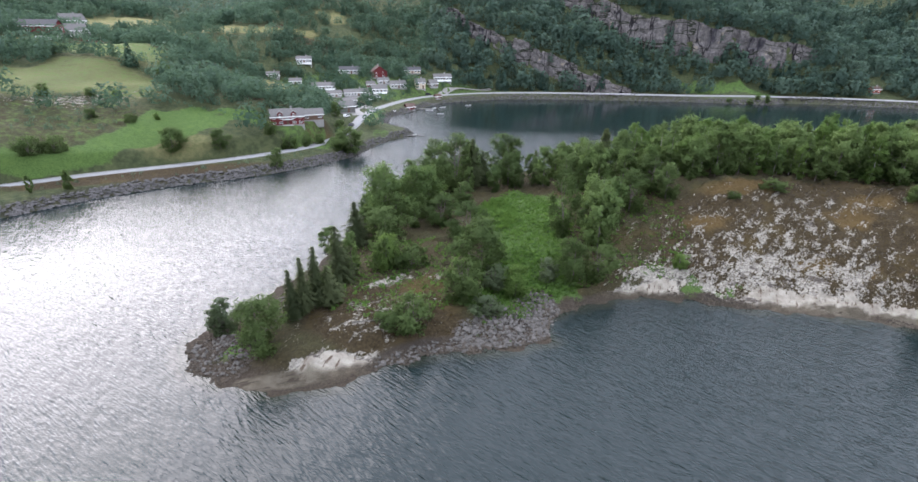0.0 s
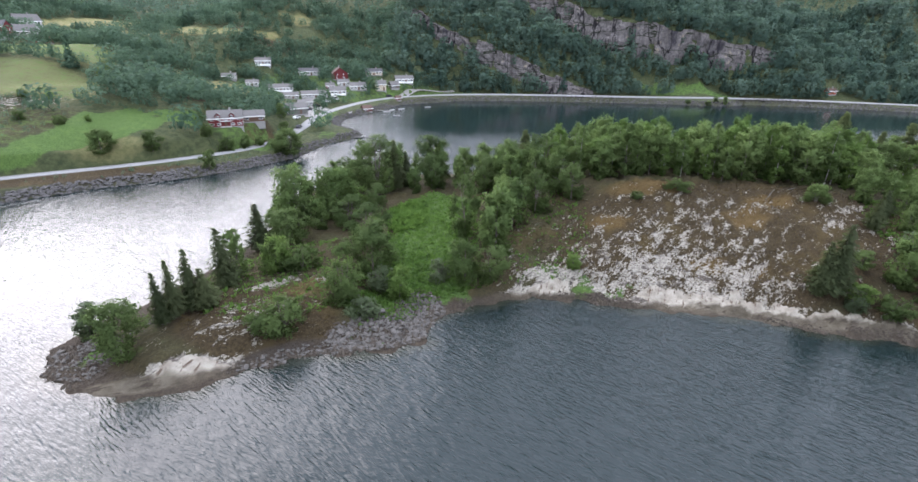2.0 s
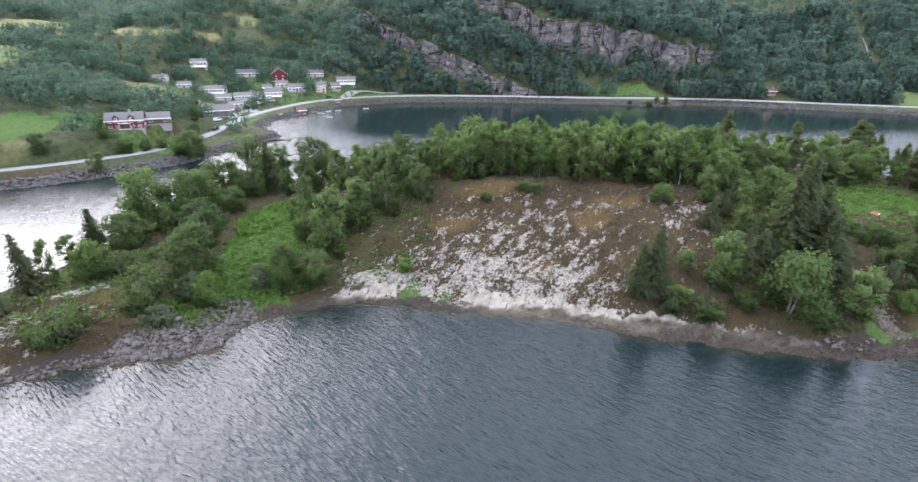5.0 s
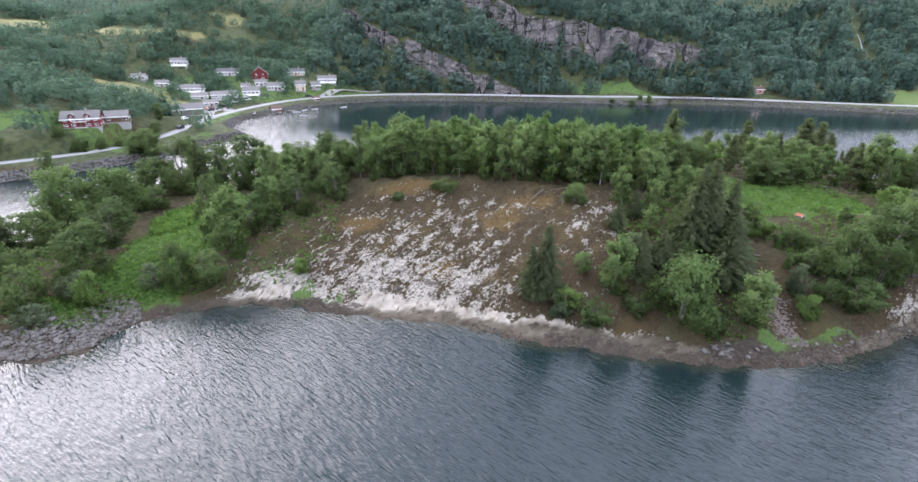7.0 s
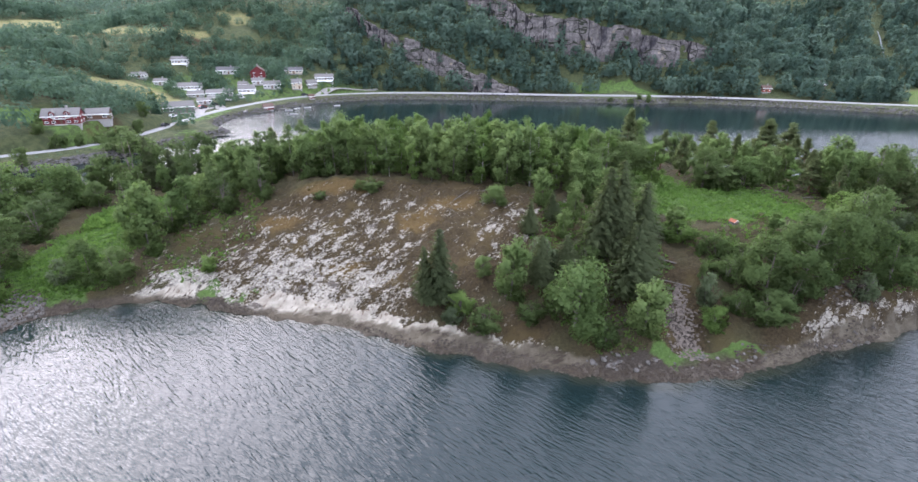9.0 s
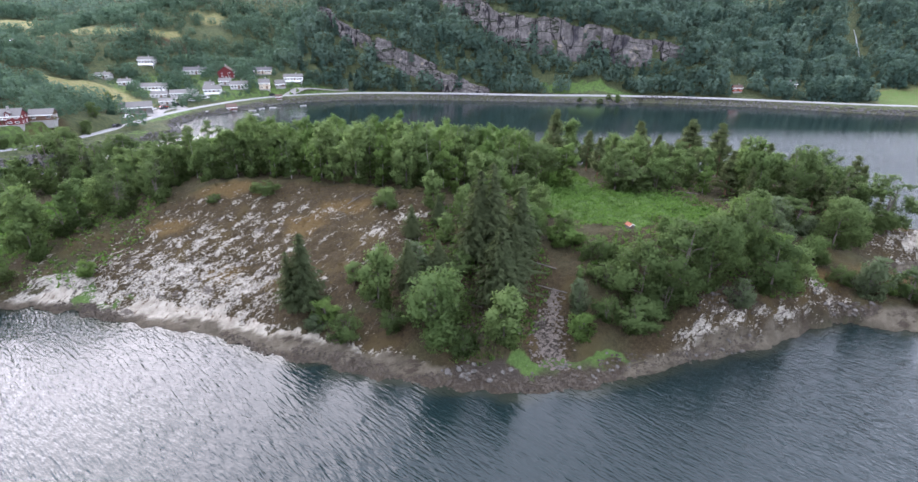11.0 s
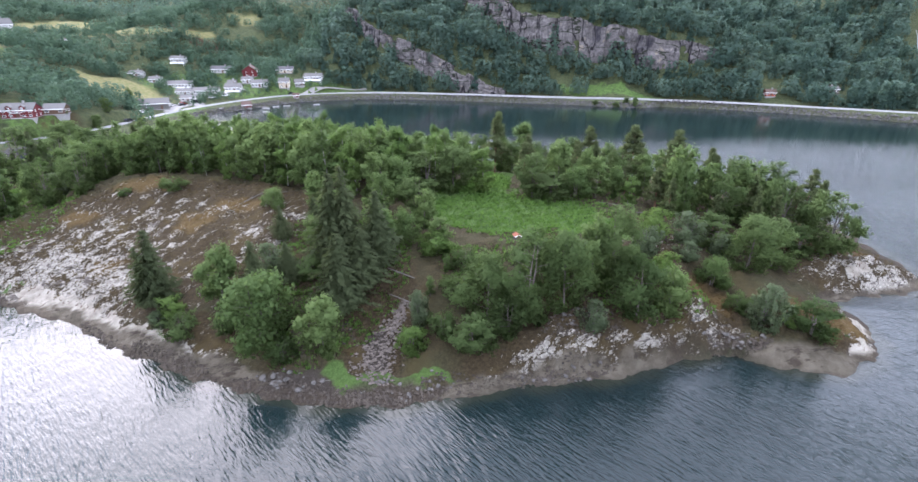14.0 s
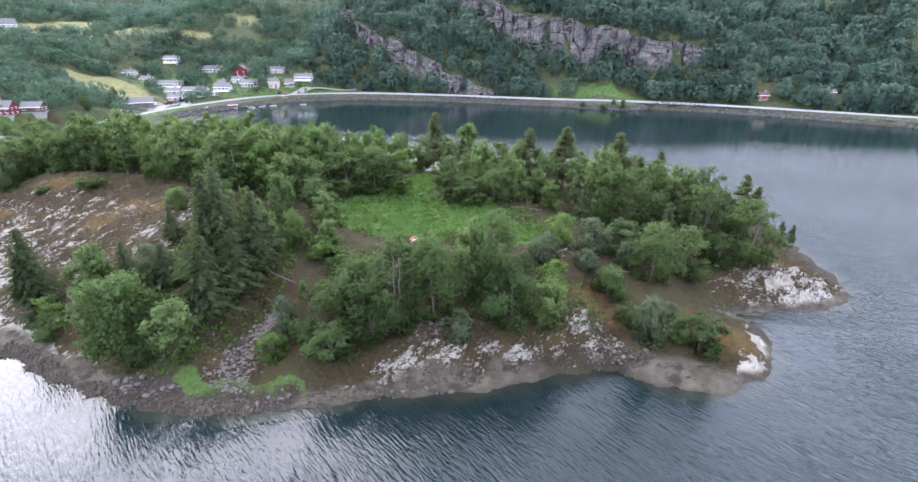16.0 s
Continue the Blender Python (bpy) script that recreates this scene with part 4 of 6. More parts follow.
# belts of wood: outline, kinds, spacing, heights
BELTS = [
    ([(44, 114), (58, 113), (72, 112), (90, 110), (102, 105), (112, 106), (124, 124), (124, 160), (90, 164), (50, 160)], ("aspen1", "aspen2", "aspen1", "aspen2", "birch1", "birch2", "birch1"), 2.9, (6.8, 13.2)),
    ([(-14, 122), (-6, 130), (24, 130), (32, 114), (46, 110), (50, 160), (10, 158), (-14, 150)], ("round2", "birch1", "aspen1", "birch2", "round2", "pine1"), 4.2, (7, 12.5)),
    ([(-24, 106), (-10, 104), (-6, 122), (-20, 130)], ("round2", "birch1", "birch2"), 4.4, (6, 9.5)),
    ([(34, 104), (48, 106), (46, 116), (32, 116)], ("round2", "birch1", "round1"), 4.4, (7, 10.5)),
    ([(118, 148), (142, 148), (142, 168), (118, 166)], ("birch1", "aspen2", "round2", "pine1"), 4.0, (7, 11)),
    ([(140, 124), (150, 120), (164, 114), (184, 100), (198, 110), (204, 120), (206, 138), (190, 160), (150, 166), (140, 158)], ("pine1", "pine2", "birch1", "birch2", "pine1", "pine1", "round2"), 4.3, (7, 12)),
    ([(140, 84), (150, 86), (162, 88), (172, 96), (182, 100), (172, 104), (160, 97), (142, 91)], ("round2", "round1", "birch1", "sallow"), 4.2, (4, 6)),
    ([(98, 82), (108, 78), (112, 82), (110, 98), (102, 100)], ("birch1", "spruce2", "birch2"), 4.2, (5, 8)),
    ([(112, 88), (124, 92), (124, 104), (110, 102)], ("birch1", "round2", "birch2"), 4.2, (6, 10)),
    ([(127, 76), (134, 74), (142, 80), (136, 88), (129, 86)], ("sallow", "bush1", "birch2"), 3.4, (3, 5)),
]
BARE = [(140.8, 91, 3.2, 6.5), (170, 86.5, 5.5, 5.5), (166, 102.5, 4, 3), (193, 87, 5, 5), (150, 76, 9, 2.2)]
for outline, kinds, gap, (lo, hi) in BELTS:
    ox, oy = zip(*outline)
    tries = int((max(ox) - min(ox)) * (max(oy) - min(oy)) / gap ** 2 * 7)
    px, py = rng.uniform(min(ox), max(ox), tries), rng.uniform(min(oy), max(oy), tries)
    ok = inside(px, py, outline) & (isle_dist(px, py) > 2.5)
    for b in BARE:
        ok &= hump(px, py, *b) < 0.37
    for x, y in zip(px[ok], py[ok]):
        clear = gap * (1.4 if y > 134 else 1)   # the back of the wood stands wider apart
        if all((x - a) ** 2 + (y - b) ** 2 > clear ** 2 for a, b in STOOD):
            key = kinds[rng.randint(len(kinds))]
            h = rng.uniform(lo, hi)
            plant(key, x, y, h * (0.42 if "bush" in key and hi > 7 else 1), rng.uniform(0.95, 1.3))


# ---- woods on the hillsides ----
def woods(name, xs, ys, hs, label, seed, leaves=64, firs=0.15, mat=None, broad=0.36, leaf=1.0):
    r = np.random.RandomState(seed)
    k = len(xs)
    zs = height(xs, ys)
    fir = r.rand(k) < firs * (1 + 1.8 * smooth(250, 380, xs)) * (1 + bumpy(xs, ys, 70, seed + 9))
    n = k * leaves
    t = np.repeat(np.arange(k), leaves)
    d = unit(r, n)
    d[:, 2] = np.abs(d[:, 2]) * 1.25 - 0.5
    w = np.where(fir, 0.19, broad)[t] * hs[t] * r.uniform(0.75, 1.1, n)
    zrel = np.where(fir[t], r.beta(1, 1.6, n), 0.50 + 0.60 * d[:, 2])
    w = np.where(fir[t], w * (1.06 - zrel) * 1.3, w)
    hor = d[:, :2] / (np.linalg.norm(d[:, :2], axis=1)[:, None] + 1e-6) * np.where(fir[t], 1, np.sqrt(np.clip(1 - d[:, 2] ** 2, 0.02, 1)))[:, None]
    lump = 1 + 0.22 * np.sin(np.arctan2(d[:, 1], d[:, 0]) * 3 + t * 1.7)
    c = np.stack([xs[t] + hor[:, 0] * w * lump, ys[t] + hor[:, 1] * w * lump, zs[t] + hs[t] * zrel], -1)
    nrm = d + unit(r, n) * 0.7
    nrm[:, 2] += 0.4
    u = np.cross(nrm, unit(r, n))
    u /= np.linalg.norm(u, axis=1)[:, None] + 1e-6
    v = np.cross(nrm, u)
    v /= np.linalg.norm(v, axis=1)[:, None] + 1e-6
    s = (leaf * hs[t] * r.uniform(0.055, 0.105, n))[:, None]
    vs, q, soft = rhombs(c, u * s, v * s * 0.75, d + np.array([0, 0, 0.35]) + unit(r, n) * 0.3)
    patch = bumpy(xs, ys, 55, seed + 7)
    tint = np.where(fir, r.uniform(-0.35, 0.15, k), np.clip(r.uniform(0.15, 0.95, k) + 0.42 * patch, -0.15, 1.2))
    ob = new(name, mesh_np(name, vs, q, mat or M_HAZED_WOODS, dict(tint=np.repeat(tint, leaves * 3)), True, soft))
    return tagged(ob, label, "woods", kind="stuff")


def scatter(x0, x1, y0, y1, gap, seed, keep):
    r = np.random.RandomState(seed)
    ix, iy = np.meshgrid(np.arange(x0, x1, gap), np.arange(y0, y1, gap))
    px, py = ix.ravel() + r.uniform(-0.48, 0.48, ix.size) * gap, iy.ravel() + r.uniform(-0.48, 0.48, ix.size) * gap
    ok = keep(px, py, r)
    return px[ok], py[ok], r


OPEN = [(-85, 273, 20, 10, 30), (-15, 356, 22, 8, 20), (-64, 200, 16, 9, 10), (-58, 272, 12, 18, 10), (-110, 385, 20, 6, 0), (-225, 312, 34, 16, 15), (-78, 267, 18, 12, 0), (-70, 192, 14, 9, 0), (-95, 168, 24, 7, 38), (-140, 194, 28, 7, 15), (-84, 312, 22, 5, 10), (-90, 420, 16, 9, 20)]
FIELDS = [FIELD, PASTURE, PASTURE_HIGH, STRIP, PATCH, STUBBLE, LAWN, MEADOW_FAR, MEADOW_EAST]
FALLS = [(440, 520), (424, 490), (412, 468), (405, 448), (392, 424), (384, 402), (380, 392)]


def wooded(px, py, r):
    d = coast_dist(px, py)
    rd, _ = seg_dist(px, py, ROAD, False)
    fd, _ = seg_dist(px, py, FALLS, False)
    free = np.zeros(px.shape)
    for o in OPEN:
        free = np.maximum(free, hump(px, py, *o))
    ok = (d > 12) & (rd > 6) & (free < 0.36 + 0.2 * r.rand(len(px))) & (fd > 4.5)
    for f in FIELDS:
        ok &= ~inside(px, py, f)
    for c in (CLIFF_HIGH, CLIFF_LOW):
        cd, _ = seg_dist(px, py, c, False)
        front = ~inside(px, py, c + [(c[-1][0], 900), (c[0][0], 900)])
        ok &= (cd > np.where(front, 4.0, 1.0))
    for hx, hy in HOMES:   # clear round each house and towards the bay
        ok &= (np.hypot(px - hx, py - hy) > 7.5) & ~((np.abs(px - hx - 0.3 * (hy - py)) < 6.5) & (py < hy) & (py > hy - 17))
    return ok & ~(inside(px, py, KNOLL) & (r.rand(len(px)) < 0.8))


# ---- cliffs on the northern hillside ----
def cliff(name, line, rise, seed, label):
    """A broken rock face: upright blocks standing proud by different amounts, with ledges and a worn lip."""
    c = spaced(line, 0.9)
    run = np.r_[0, np.cumsum(np.hypot(*np.diff(c, axis=0).T))]
    nodes = np.r_[0, np.cumsum([math.hypot(b[0] - a[0], b[1] - a[1]) for a, b in zip(line, line[1:])])]
    hs = np.interp(run * nodes[-1] / run[-1], nodes, rise)
    t = np.gradient(c, axis=0)
    t /= np.hypot(t[:, 0], t[:, 1])[:, None]
    out = np.stack([t[:, 1], -t[:, 0]], -1)
    r = np.random.RandomState(seed)
    foot = height(c[:, 0] + out[:, 0] * 2, c[:, 1] + out[:, 1] * 2)
    lip = height(c[:, 0] - out[:, 0] * 4, c[:, 1] - out[:, 1] * 4)
    edges = np.cumsum(r.uniform(3, 9, 60))
    block = np.searchsorted(edges, run)
    proud, tall = r.uniform(-1.6, 2.4, 80), r.uniform(-2.4, 1.0, 80)
    ledge = r.uniform(0.3, 0.75, 80)
    rows = []
    vv = np.r_[-0.12, np.linspace(0, 1, 17), 1.0, 1.0]
    for i, v in enumerate(vv):
        step = np.where(v < ledge[block], 0.9, 0.0) + 0.5 * np.floor(3 * v + ledge[block] * 3) * -0.35
        push = proud[block] + step + 0.35 * bumpy(run, np.full(run.shape, v * 14.0), 3.1, seed + 3) + 0.8 * bumpy(run, np.full(run.shape, v * 20.0), 9, seed + 4) + 0.6
        top = np.maximum(lip, foot + hs * 0.85) + tall[block] * np.clip(hs / 10, 0, 1)
        z = foot - 1 + (top - foot + 1) * v + 0.2 * bumpy(run, np.full(run.shape, v * 9.0), 2.3, seed + 5)
        if i >= len(vv) - 2:
            push = push - (2.2 if i == len(vv) - 2 else 6.0)
            z = z - (0.1 if i == len(vv) - 2 else 1.6)
        rows.append(np.c_[c + out * push[:, None], z])
    v = np.stack(rows, 0)
    ob = new(name, mesh_np(name, v.reshape(-1, 3), grid_faces(len(c), len(vv)), M_CLIFF))
    return tagged(ob, label, "cliff", kind="structure")


cliff("cliff_high", CLIFF_HIGH, RISE_HIGH, 5, "tall grey-violet rock cliff with dark water stains among woods")
cliff("cliff_low", CLIFF_LOW, RISE_LOW, 15, "long slanting grey rock face running down to the shore road")


# ---- waterfall ----
def fall_material():
    m, n, l, b = material("white_water", 0.4, 0, 0.4)
    l.new(mix(n, l, grain(n, l, 0.9, 5, 0.7), (0.09, 0.11, 0.11), (0.30, 0.32, 0.33)), b.inputs["Base Color"])
    return m


falls = ribbon("waterfall", FALLS[4:], [0.2, 0.5, 0.9, 0.5, 0.2], fall_material(), 0.7, 1.0)
tagged(falls, "thin white waterfall dropping down the wooded hillside", "waterfall", kind="structure")

# ---- buildings ----
M_WHITE = plain("white_paint", (0.42, 0.415, 0.405), 0.6, var=0.07)
M_RED = plain("dark_red_paint", (0.135, 0.020, 0.022), 0.65, var=0.15)
M_BROWN = plain("brown_stain", (0.13, 0.075, 0.05), 0.75, var=0.2)
M_BEIGE = plain("beige_render", (0.52, 0.44, 0.34), 0.8, var=0.08)
M_GREYWOOD = plain("grey_boards", (0.15, 0.145, 0.135), 0.85, var=0.25)
M_ORANGE = plain("orange_red_paint", (0.34, 0.055, 0.025), 0.65, var=0.1)
M_RUST = plain("faded_orange_paint", (0.24, 0.085, 0.045), 0.8, var=0.2)
M_SLATE = plain("grey_roof", (0.118, 0.113, 0.108), 0.75, var=0.15)
M_DARKROOF = plain("dark_roof", (0.05, 0.05, 0.054), 0.7, var=0.2)
M_REDROOF = plain("brick_roof", (0.105, 0.066, 0.054), 0.8, var=0.2)
M_BASE = plain("concrete_base", (0.26, 0.255, 0.245), 0.9, var=0.12)
M_TRIM = plain("white_trim", (0.8, 0.8, 0.78), 0.5, var=0.03)


def glass_material():
    m, n, l, b = material("window_glass", 0.08, 0, 0.6)
    b.inputs["Base Color"].default_value = (0.02, 0.025, 0.03, 1)
    return m


M_PANE = glass_material()


def boxes(*rows):
    """One mesh of several blocks, each (x0, y0, z0, x1, y1, z1), with slightly worn edges."""
    bm = bmesh.new()
    for x0, y0, z0, x1, y1, z1 in rows:
        g = bmesh.ops.create_cube(bm, size=1)["verts"]
        bmesh.ops.transform(bm, matrix=Matrix.Translation(((x0 + x1) / 2, (y0 + y1) / 2, (z0 + z1) / 2)) @ Matrix.Diagonal((x1 - x0, y1 - y0, z1 - z0, 1)), verts=g)
    bmesh.ops.bevel(bm, geom=bm.edges[:], offset=0.02, segments=1, affect="EDGES")
    return bm


def prism(profile, y0, y1):
    """A bmesh with the outline profile (x, z), from y0 to y1."""
    bm = bmesh.new()
    a = [bm.verts.new((x, y0, z)) for x, z in profile]
    b = [bm.verts.new((x, y1, z)) for x, z in profile]
    bm.faces.new(a[::-1])
    bm.faces.new(b)
    for i in range(len(a)):
        j = (i + 1) % len(a)
        bm.faces.new((a[i], a[j], b[j], b[i]))
    bmesh.ops.recalc_face_normals(bm, faces=bm.faces[:])
    return bm


def turned(bm, m):
    bmesh.ops.transform(bm, matrix=m, verts=bm.verts[:])
    return bm


def window(parent, x, y, z, w, h, side):
    """A framed window set on the wall; side: the way it faces, in degrees from the front."""
    m = pose(x, y, z, 0, 0, side)
    f = part("window", turned(boxes((-w / 2, -0.09, 0, -w / 2 + 0.1, 0.04, h), (w / 2 - 0.1, -0.09, 0, w / 2, 0.04, h), (-w / 2, -0.09, h - 0.1, w / 2, 0.04, h),
                                    (-w / 2, -0.12, -0.06, w / 2, 0.04, 0.06), (-0.04, -0.07, 0, 0.04, 0.04, h)), m), M_TRIM, parent)
    p = part("pane", turned(boxes((-w / 2 + 0.08, -0.04, 0.05, w / 2 - 0.08, 0.0, h - 0.08)), m), M_PANE, f)
    return f


def house(name, label, x, y, turn, ln, wd, hgt, rise, wall, roof, floors=1, wins=4, sink=0.0, balcony=False, group="houses in the village", chimney=True, gable_front=False, doors=True, floor=None):
    """Walls with gables, roof slabs with eaves, base, framed windows, a door and a chimney. The ridge runs along the length."""
    root = new(name)
    tagged(root, label, "house" if "house" in name else name.split("_")[-1], group)
    zs = [ground_z(x + a * math.cos(radians(turn)) - b * math.sin(radians(turn)), y + a * math.sin(radians(turn)) + b * math.cos(radians(turn))) for a in (-ln / 2, ln / 2) for b in (-wd / 2, wd / 2)]
    root.matrix_basis = pose(x, y, floor if floor else max(zs) * 0.25 + min(zs) * 0.75 - sink, 0, 0, turn)
    L2, W2 = ln / 2, wd / 2
    spin = pose(0, 0, 0, 0, 0, 90)
    part("base", boxes((-L2 - 0.06, -W2 - 0.06, -2.6, L2 + 0.06, W2 + 0.06, 0.35)), M_BASE, root)
    prof = [(-W2, 0.3), (W2, 0.3), (W2, hgt), (0, hgt + rise), (-W2, hgt)]
    part("wall", turned(prism(prof, -L2, L2), spin), wall, root)
    o, th = 0.45, 0.22
    k = rise / W2
    slab = [(-W2 - o, hgt - k * o), (0, hgt + rise), (W2 + o, hgt - k * o), (W2 + o, hgt - k * o + th), (0, hgt + rise + th), (-W2 - o, hgt - k * o + th)]
    part("roof", turned(prism(slab, -L2 - o, L2 + o), spin), roof, root)
    part("fascia", turned(prism([(-W2 - o - 0.05, hgt - k * o - 0.12), (-W2 - o, hgt - k * o + th), (-W2 - o - 0.05, hgt - k * o + th)], -L2 - o, L2 + o), spin), M_TRIM, root)
    if chimney:
        part("chimney", boxes((-0.4 + L2 * 0.3, -0.35, hgt + rise - 0.6, 0.4 + L2 * 0.3, 0.35, hgt + rise + 1.0), (-0.48 + L2 * 0.3, -0.43, hgt + rise + 0.9, 0.48 + L2 * 0.3, 0.43, hgt + rise + 1.08)), M_BASE, root)
    fh = hgt / floors
    for fl in range(floors):
        z = 0.3 + fl * fh + fh * 0.32
        for i in range(wins):
            wx = -L2 + ln * (i + 0.5) / wins
            if doors and fl == 0 and i == wins // 2:
                d = part("door", boxes((wx - 0.5, -W2 - 0.06, 0.35, wx + 0.5, -W2 + 0.02, 2.4)), M_BROWN, root)
                continue
            window(root, wx, -W2 - 0.02, z, min(1.5, ln / wins * 0.62), fh * 0.44, 0)
        for sd, xx in ((90, L2 + 0.02), (-90, -L2 - 0.02)):
            for yy in (-wd * 0.22, wd * 0.22):
                window(root, xx, yy, z, 1.0, fh * 0.42, sd)
    if balcony:
        z = 0.3 + (floors - 1) * fh
        part("balcony", boxes((-L2 * 0.95, -W2 - 1.6, z - 0.15, L2 * 0.95, -W2, z), (-L2 * 0.95, -W2 - 1.6, z, L2 * 0.95, -W2 - 1.52, z + 0.95)), M_TRIM, root)
        for xx in (-L2 * 0.9, L2 * 0.9):
            part("post", boxes((xx - 0.07, -W2 - 1.55, -2.5, xx + 0.07, -W2 - 1.41, z - 0.15)), M_TRIM, root)
    return root


# the dark red house above the road, with two dormers, and its barn
red = house("farm_house", "dark red wooden house with white trim and grey roof", -65.4, 195.6, 20, 13.4, 7.5, 3.9, 2.6, M_RED, M_SLATE, 2, 5, group="farm by the road", floor=10.8)
red.matrix_basis = red.matrix_basis @ Matrix.Scale(0.88, 4)
for dx in (-2.9, 2.6):
    d = part("dormer", turned(prism([(-1.0, 3.8), (1.0, 3.8), (1.0, 5.1), (0, 5.9), (-1.0, 5.1)], -3.85, -1.0), Matrix.Translation((dx, 0, 0))), M_RED, red)
    part("dormer_roof", turned(prism([(-1.3, 4.85), (0, 5.9), (1.3, 4.85), (1.3, 5.05), (0, 6.12), (-1.3, 5.05)], -4.1, -0.5), Matrix.Translation((dx, 0, 0))), M_SLATE, d)
    window(d, dx, -3.87, 4.0, 1.0, 1.0, 0)
part("porch", boxes((-2.2, -5.5, 0.2, 2.2, -3.75, 0.4), (-2.2, -5.5, 2.6, 2.2, -3.75, 2.75), (-2.1, -5.4, 0.4, -1.95, -5.25, 2.6), (1.95, -5.4, 0.4, 2.1, -5.25, 2.6)), M_WHITE, red)
house("farm_barn", "weathered dark barn with pale grey roof beside the red house", -58.2, 204.8, 20, 7.6, 5.6, 2.5, 1.7, M_BROWN, M_SLATE, 1, 3, chimney=False, group="farm by the road", floor=11.0)
house("grey_barn", "long grey boarded barn with a slate-grey roof", -61.5, 266.5, 32, 14, 8, 3.4, 2.2, M_GREYWOOD, M_SLATE, 1, 2, chimney=False, group="farm by the road")

# the village: x, y, turn, length, width, wall height, roof rise
VILLAGE = [
    ("village_house", "white house with a balcony and pale roof on the slope", (-100, 346, 6, 11, 7, 3.6, 1.6), M_WHITE, M_SLATE, 1, 5, True),
    ("village_house", "low white bungalow with a pale roof", (-112.5, 320, 4, 9, 7, 2.4, 1.4), M_WHITE, M_SLATE, 1, 4, False),
    ("village_house", "small white cottage with a pale roof", (-98.5, 318, 6, 8, 7, 2.4, 1.5), M_WHITE, M_SLATE, 1, 3, False),
    ("village_house", "long white house with a glazed front and grey roof", (-83.3, 319.5, 8, 18, 8.5, 2.8, 1.9), M_WHITE, M_SLATE, 1, 8, True),
    ("village_house", "low white house with a dark grey roof by the lane", (-74, 309.5, 12, 10, 7.5, 2.2, 1.6), M_WHITE, M_SLATE, 1, 4, False),
    ("village_house", "long low white house with a grey roof by the lane", (-61.5, 313.5, 12, 17, 8, 2.6, 1.7), M_WHITE, M_SLATE, 1, 8, False),
    ("village_house", "white house with a wide dark roof", (-72, 351, 2, 16, 9, 2.9, 2.0), M_WHITE, M_DARKROOF, 1, 6, False),
    ("village_house", "dark red house with white trim and steep roof", (-53.5, 354, 100, 11, 11, 4.2, 3.6), M_RED, M_REDROOF, 2, 4, False),
    ("village_house", "small red and white annexe", (-56, 334, 10, 6, 5, 2.2, 1.5), M_RED, M_SLATE, 1, 2, False),
]
VILLAGE_TWO = [
    ("village_house", "white house with grey roof and terrace", (-49.4, 324, 8, 11, 8.5, 3.0, 2.4), M_WHITE, M_SLATE, 1, 4, True),
    ("village_house", "small white house with a grey roof", (-49, 341, 14, 8, 7, 2.6, 1.7), M_WHITE, M_SLATE, 1, 3, False),
    ("village_house", "white house with two gables", (-39.5, 339, 14, 12, 8, 3.0, 2.0), M_WHITE, M_SLATE, 1, 5, False),
    ("village_house", "dark-roofed house half hidden by trees", (-32, 363, 2, 13, 8, 2.6, 1.8), M_BEIGE, M_DARKROOF, 1, 5, False),
    ("village_house", "tall narrow beige house beside the road", (-25.5, 345.5, 8, 7.5, 7, 4.6, 2.2), M_BEIGE, M_SLATE, 2, 2, False),
    ("boat_shed", "grey weathered shed beside the road", (-17.5, 351, 24, 7, 6, 2.4, 2.2), M_GREYWOOD, M_SLATE, 1, 2, False),
    ("village_house", "pinkish white house with a terrace above the road", (-11.5, 361.5, 4, 14, 8, 3.2, 1.9), M_WHITE, M_SLATE, 1, 6, True),
    ("garage_shed", "white garage with a flat pale roof by the road", (-62.5, 296, 20, 9, 7, 2.3, 1.2), M_WHITE, M_SLATE, 1, 3, False),
    ("boat_house", "small red boathouse at the water's edge", (-28.5, 300.5, 24, 6, 5, 2.2, 1.6), M_RED, M_REDROOF, 1, 2, False),
    ("boat_house", "tiny red boathouse by the shore road", (-13.5, 335.5, 20, 4, 3.5, 1.9, 1.1), M_RED, M_REDROOF, 1, 2, False),
    ("hillside_house", "bright orange-red cottage above the road", (281, 353.5, -8, 6.5, 5, 2.8, 1.5), M_ORANGE, M_REDROOF, 1, 3, False),
    ("hillside_house", "brown timber cabin with pale roof", (314, 356, -10, 11, 7, 3.0, 1.4), M_BROWN, M_SLATE, 1, 5, False),
]
HOMES = [(v[2][0], v[2][1]) for v in VILLAGE + VILLAGE_TWO]
for nm, lab, (hx, hy, tn, ln, wd, hh, rs), wall, roof, fl, wn_, bal in VILLAGE + VILLAGE_TWO:
    house(nm, lab, hx, hy, tn + 8, ln * 0.84, wd * 0.88, hh * 0.92, rs * 0.95, wall, roof, fl, wn_, balcony=bal, chimney="shed" not in nm and "boat" not in nm)

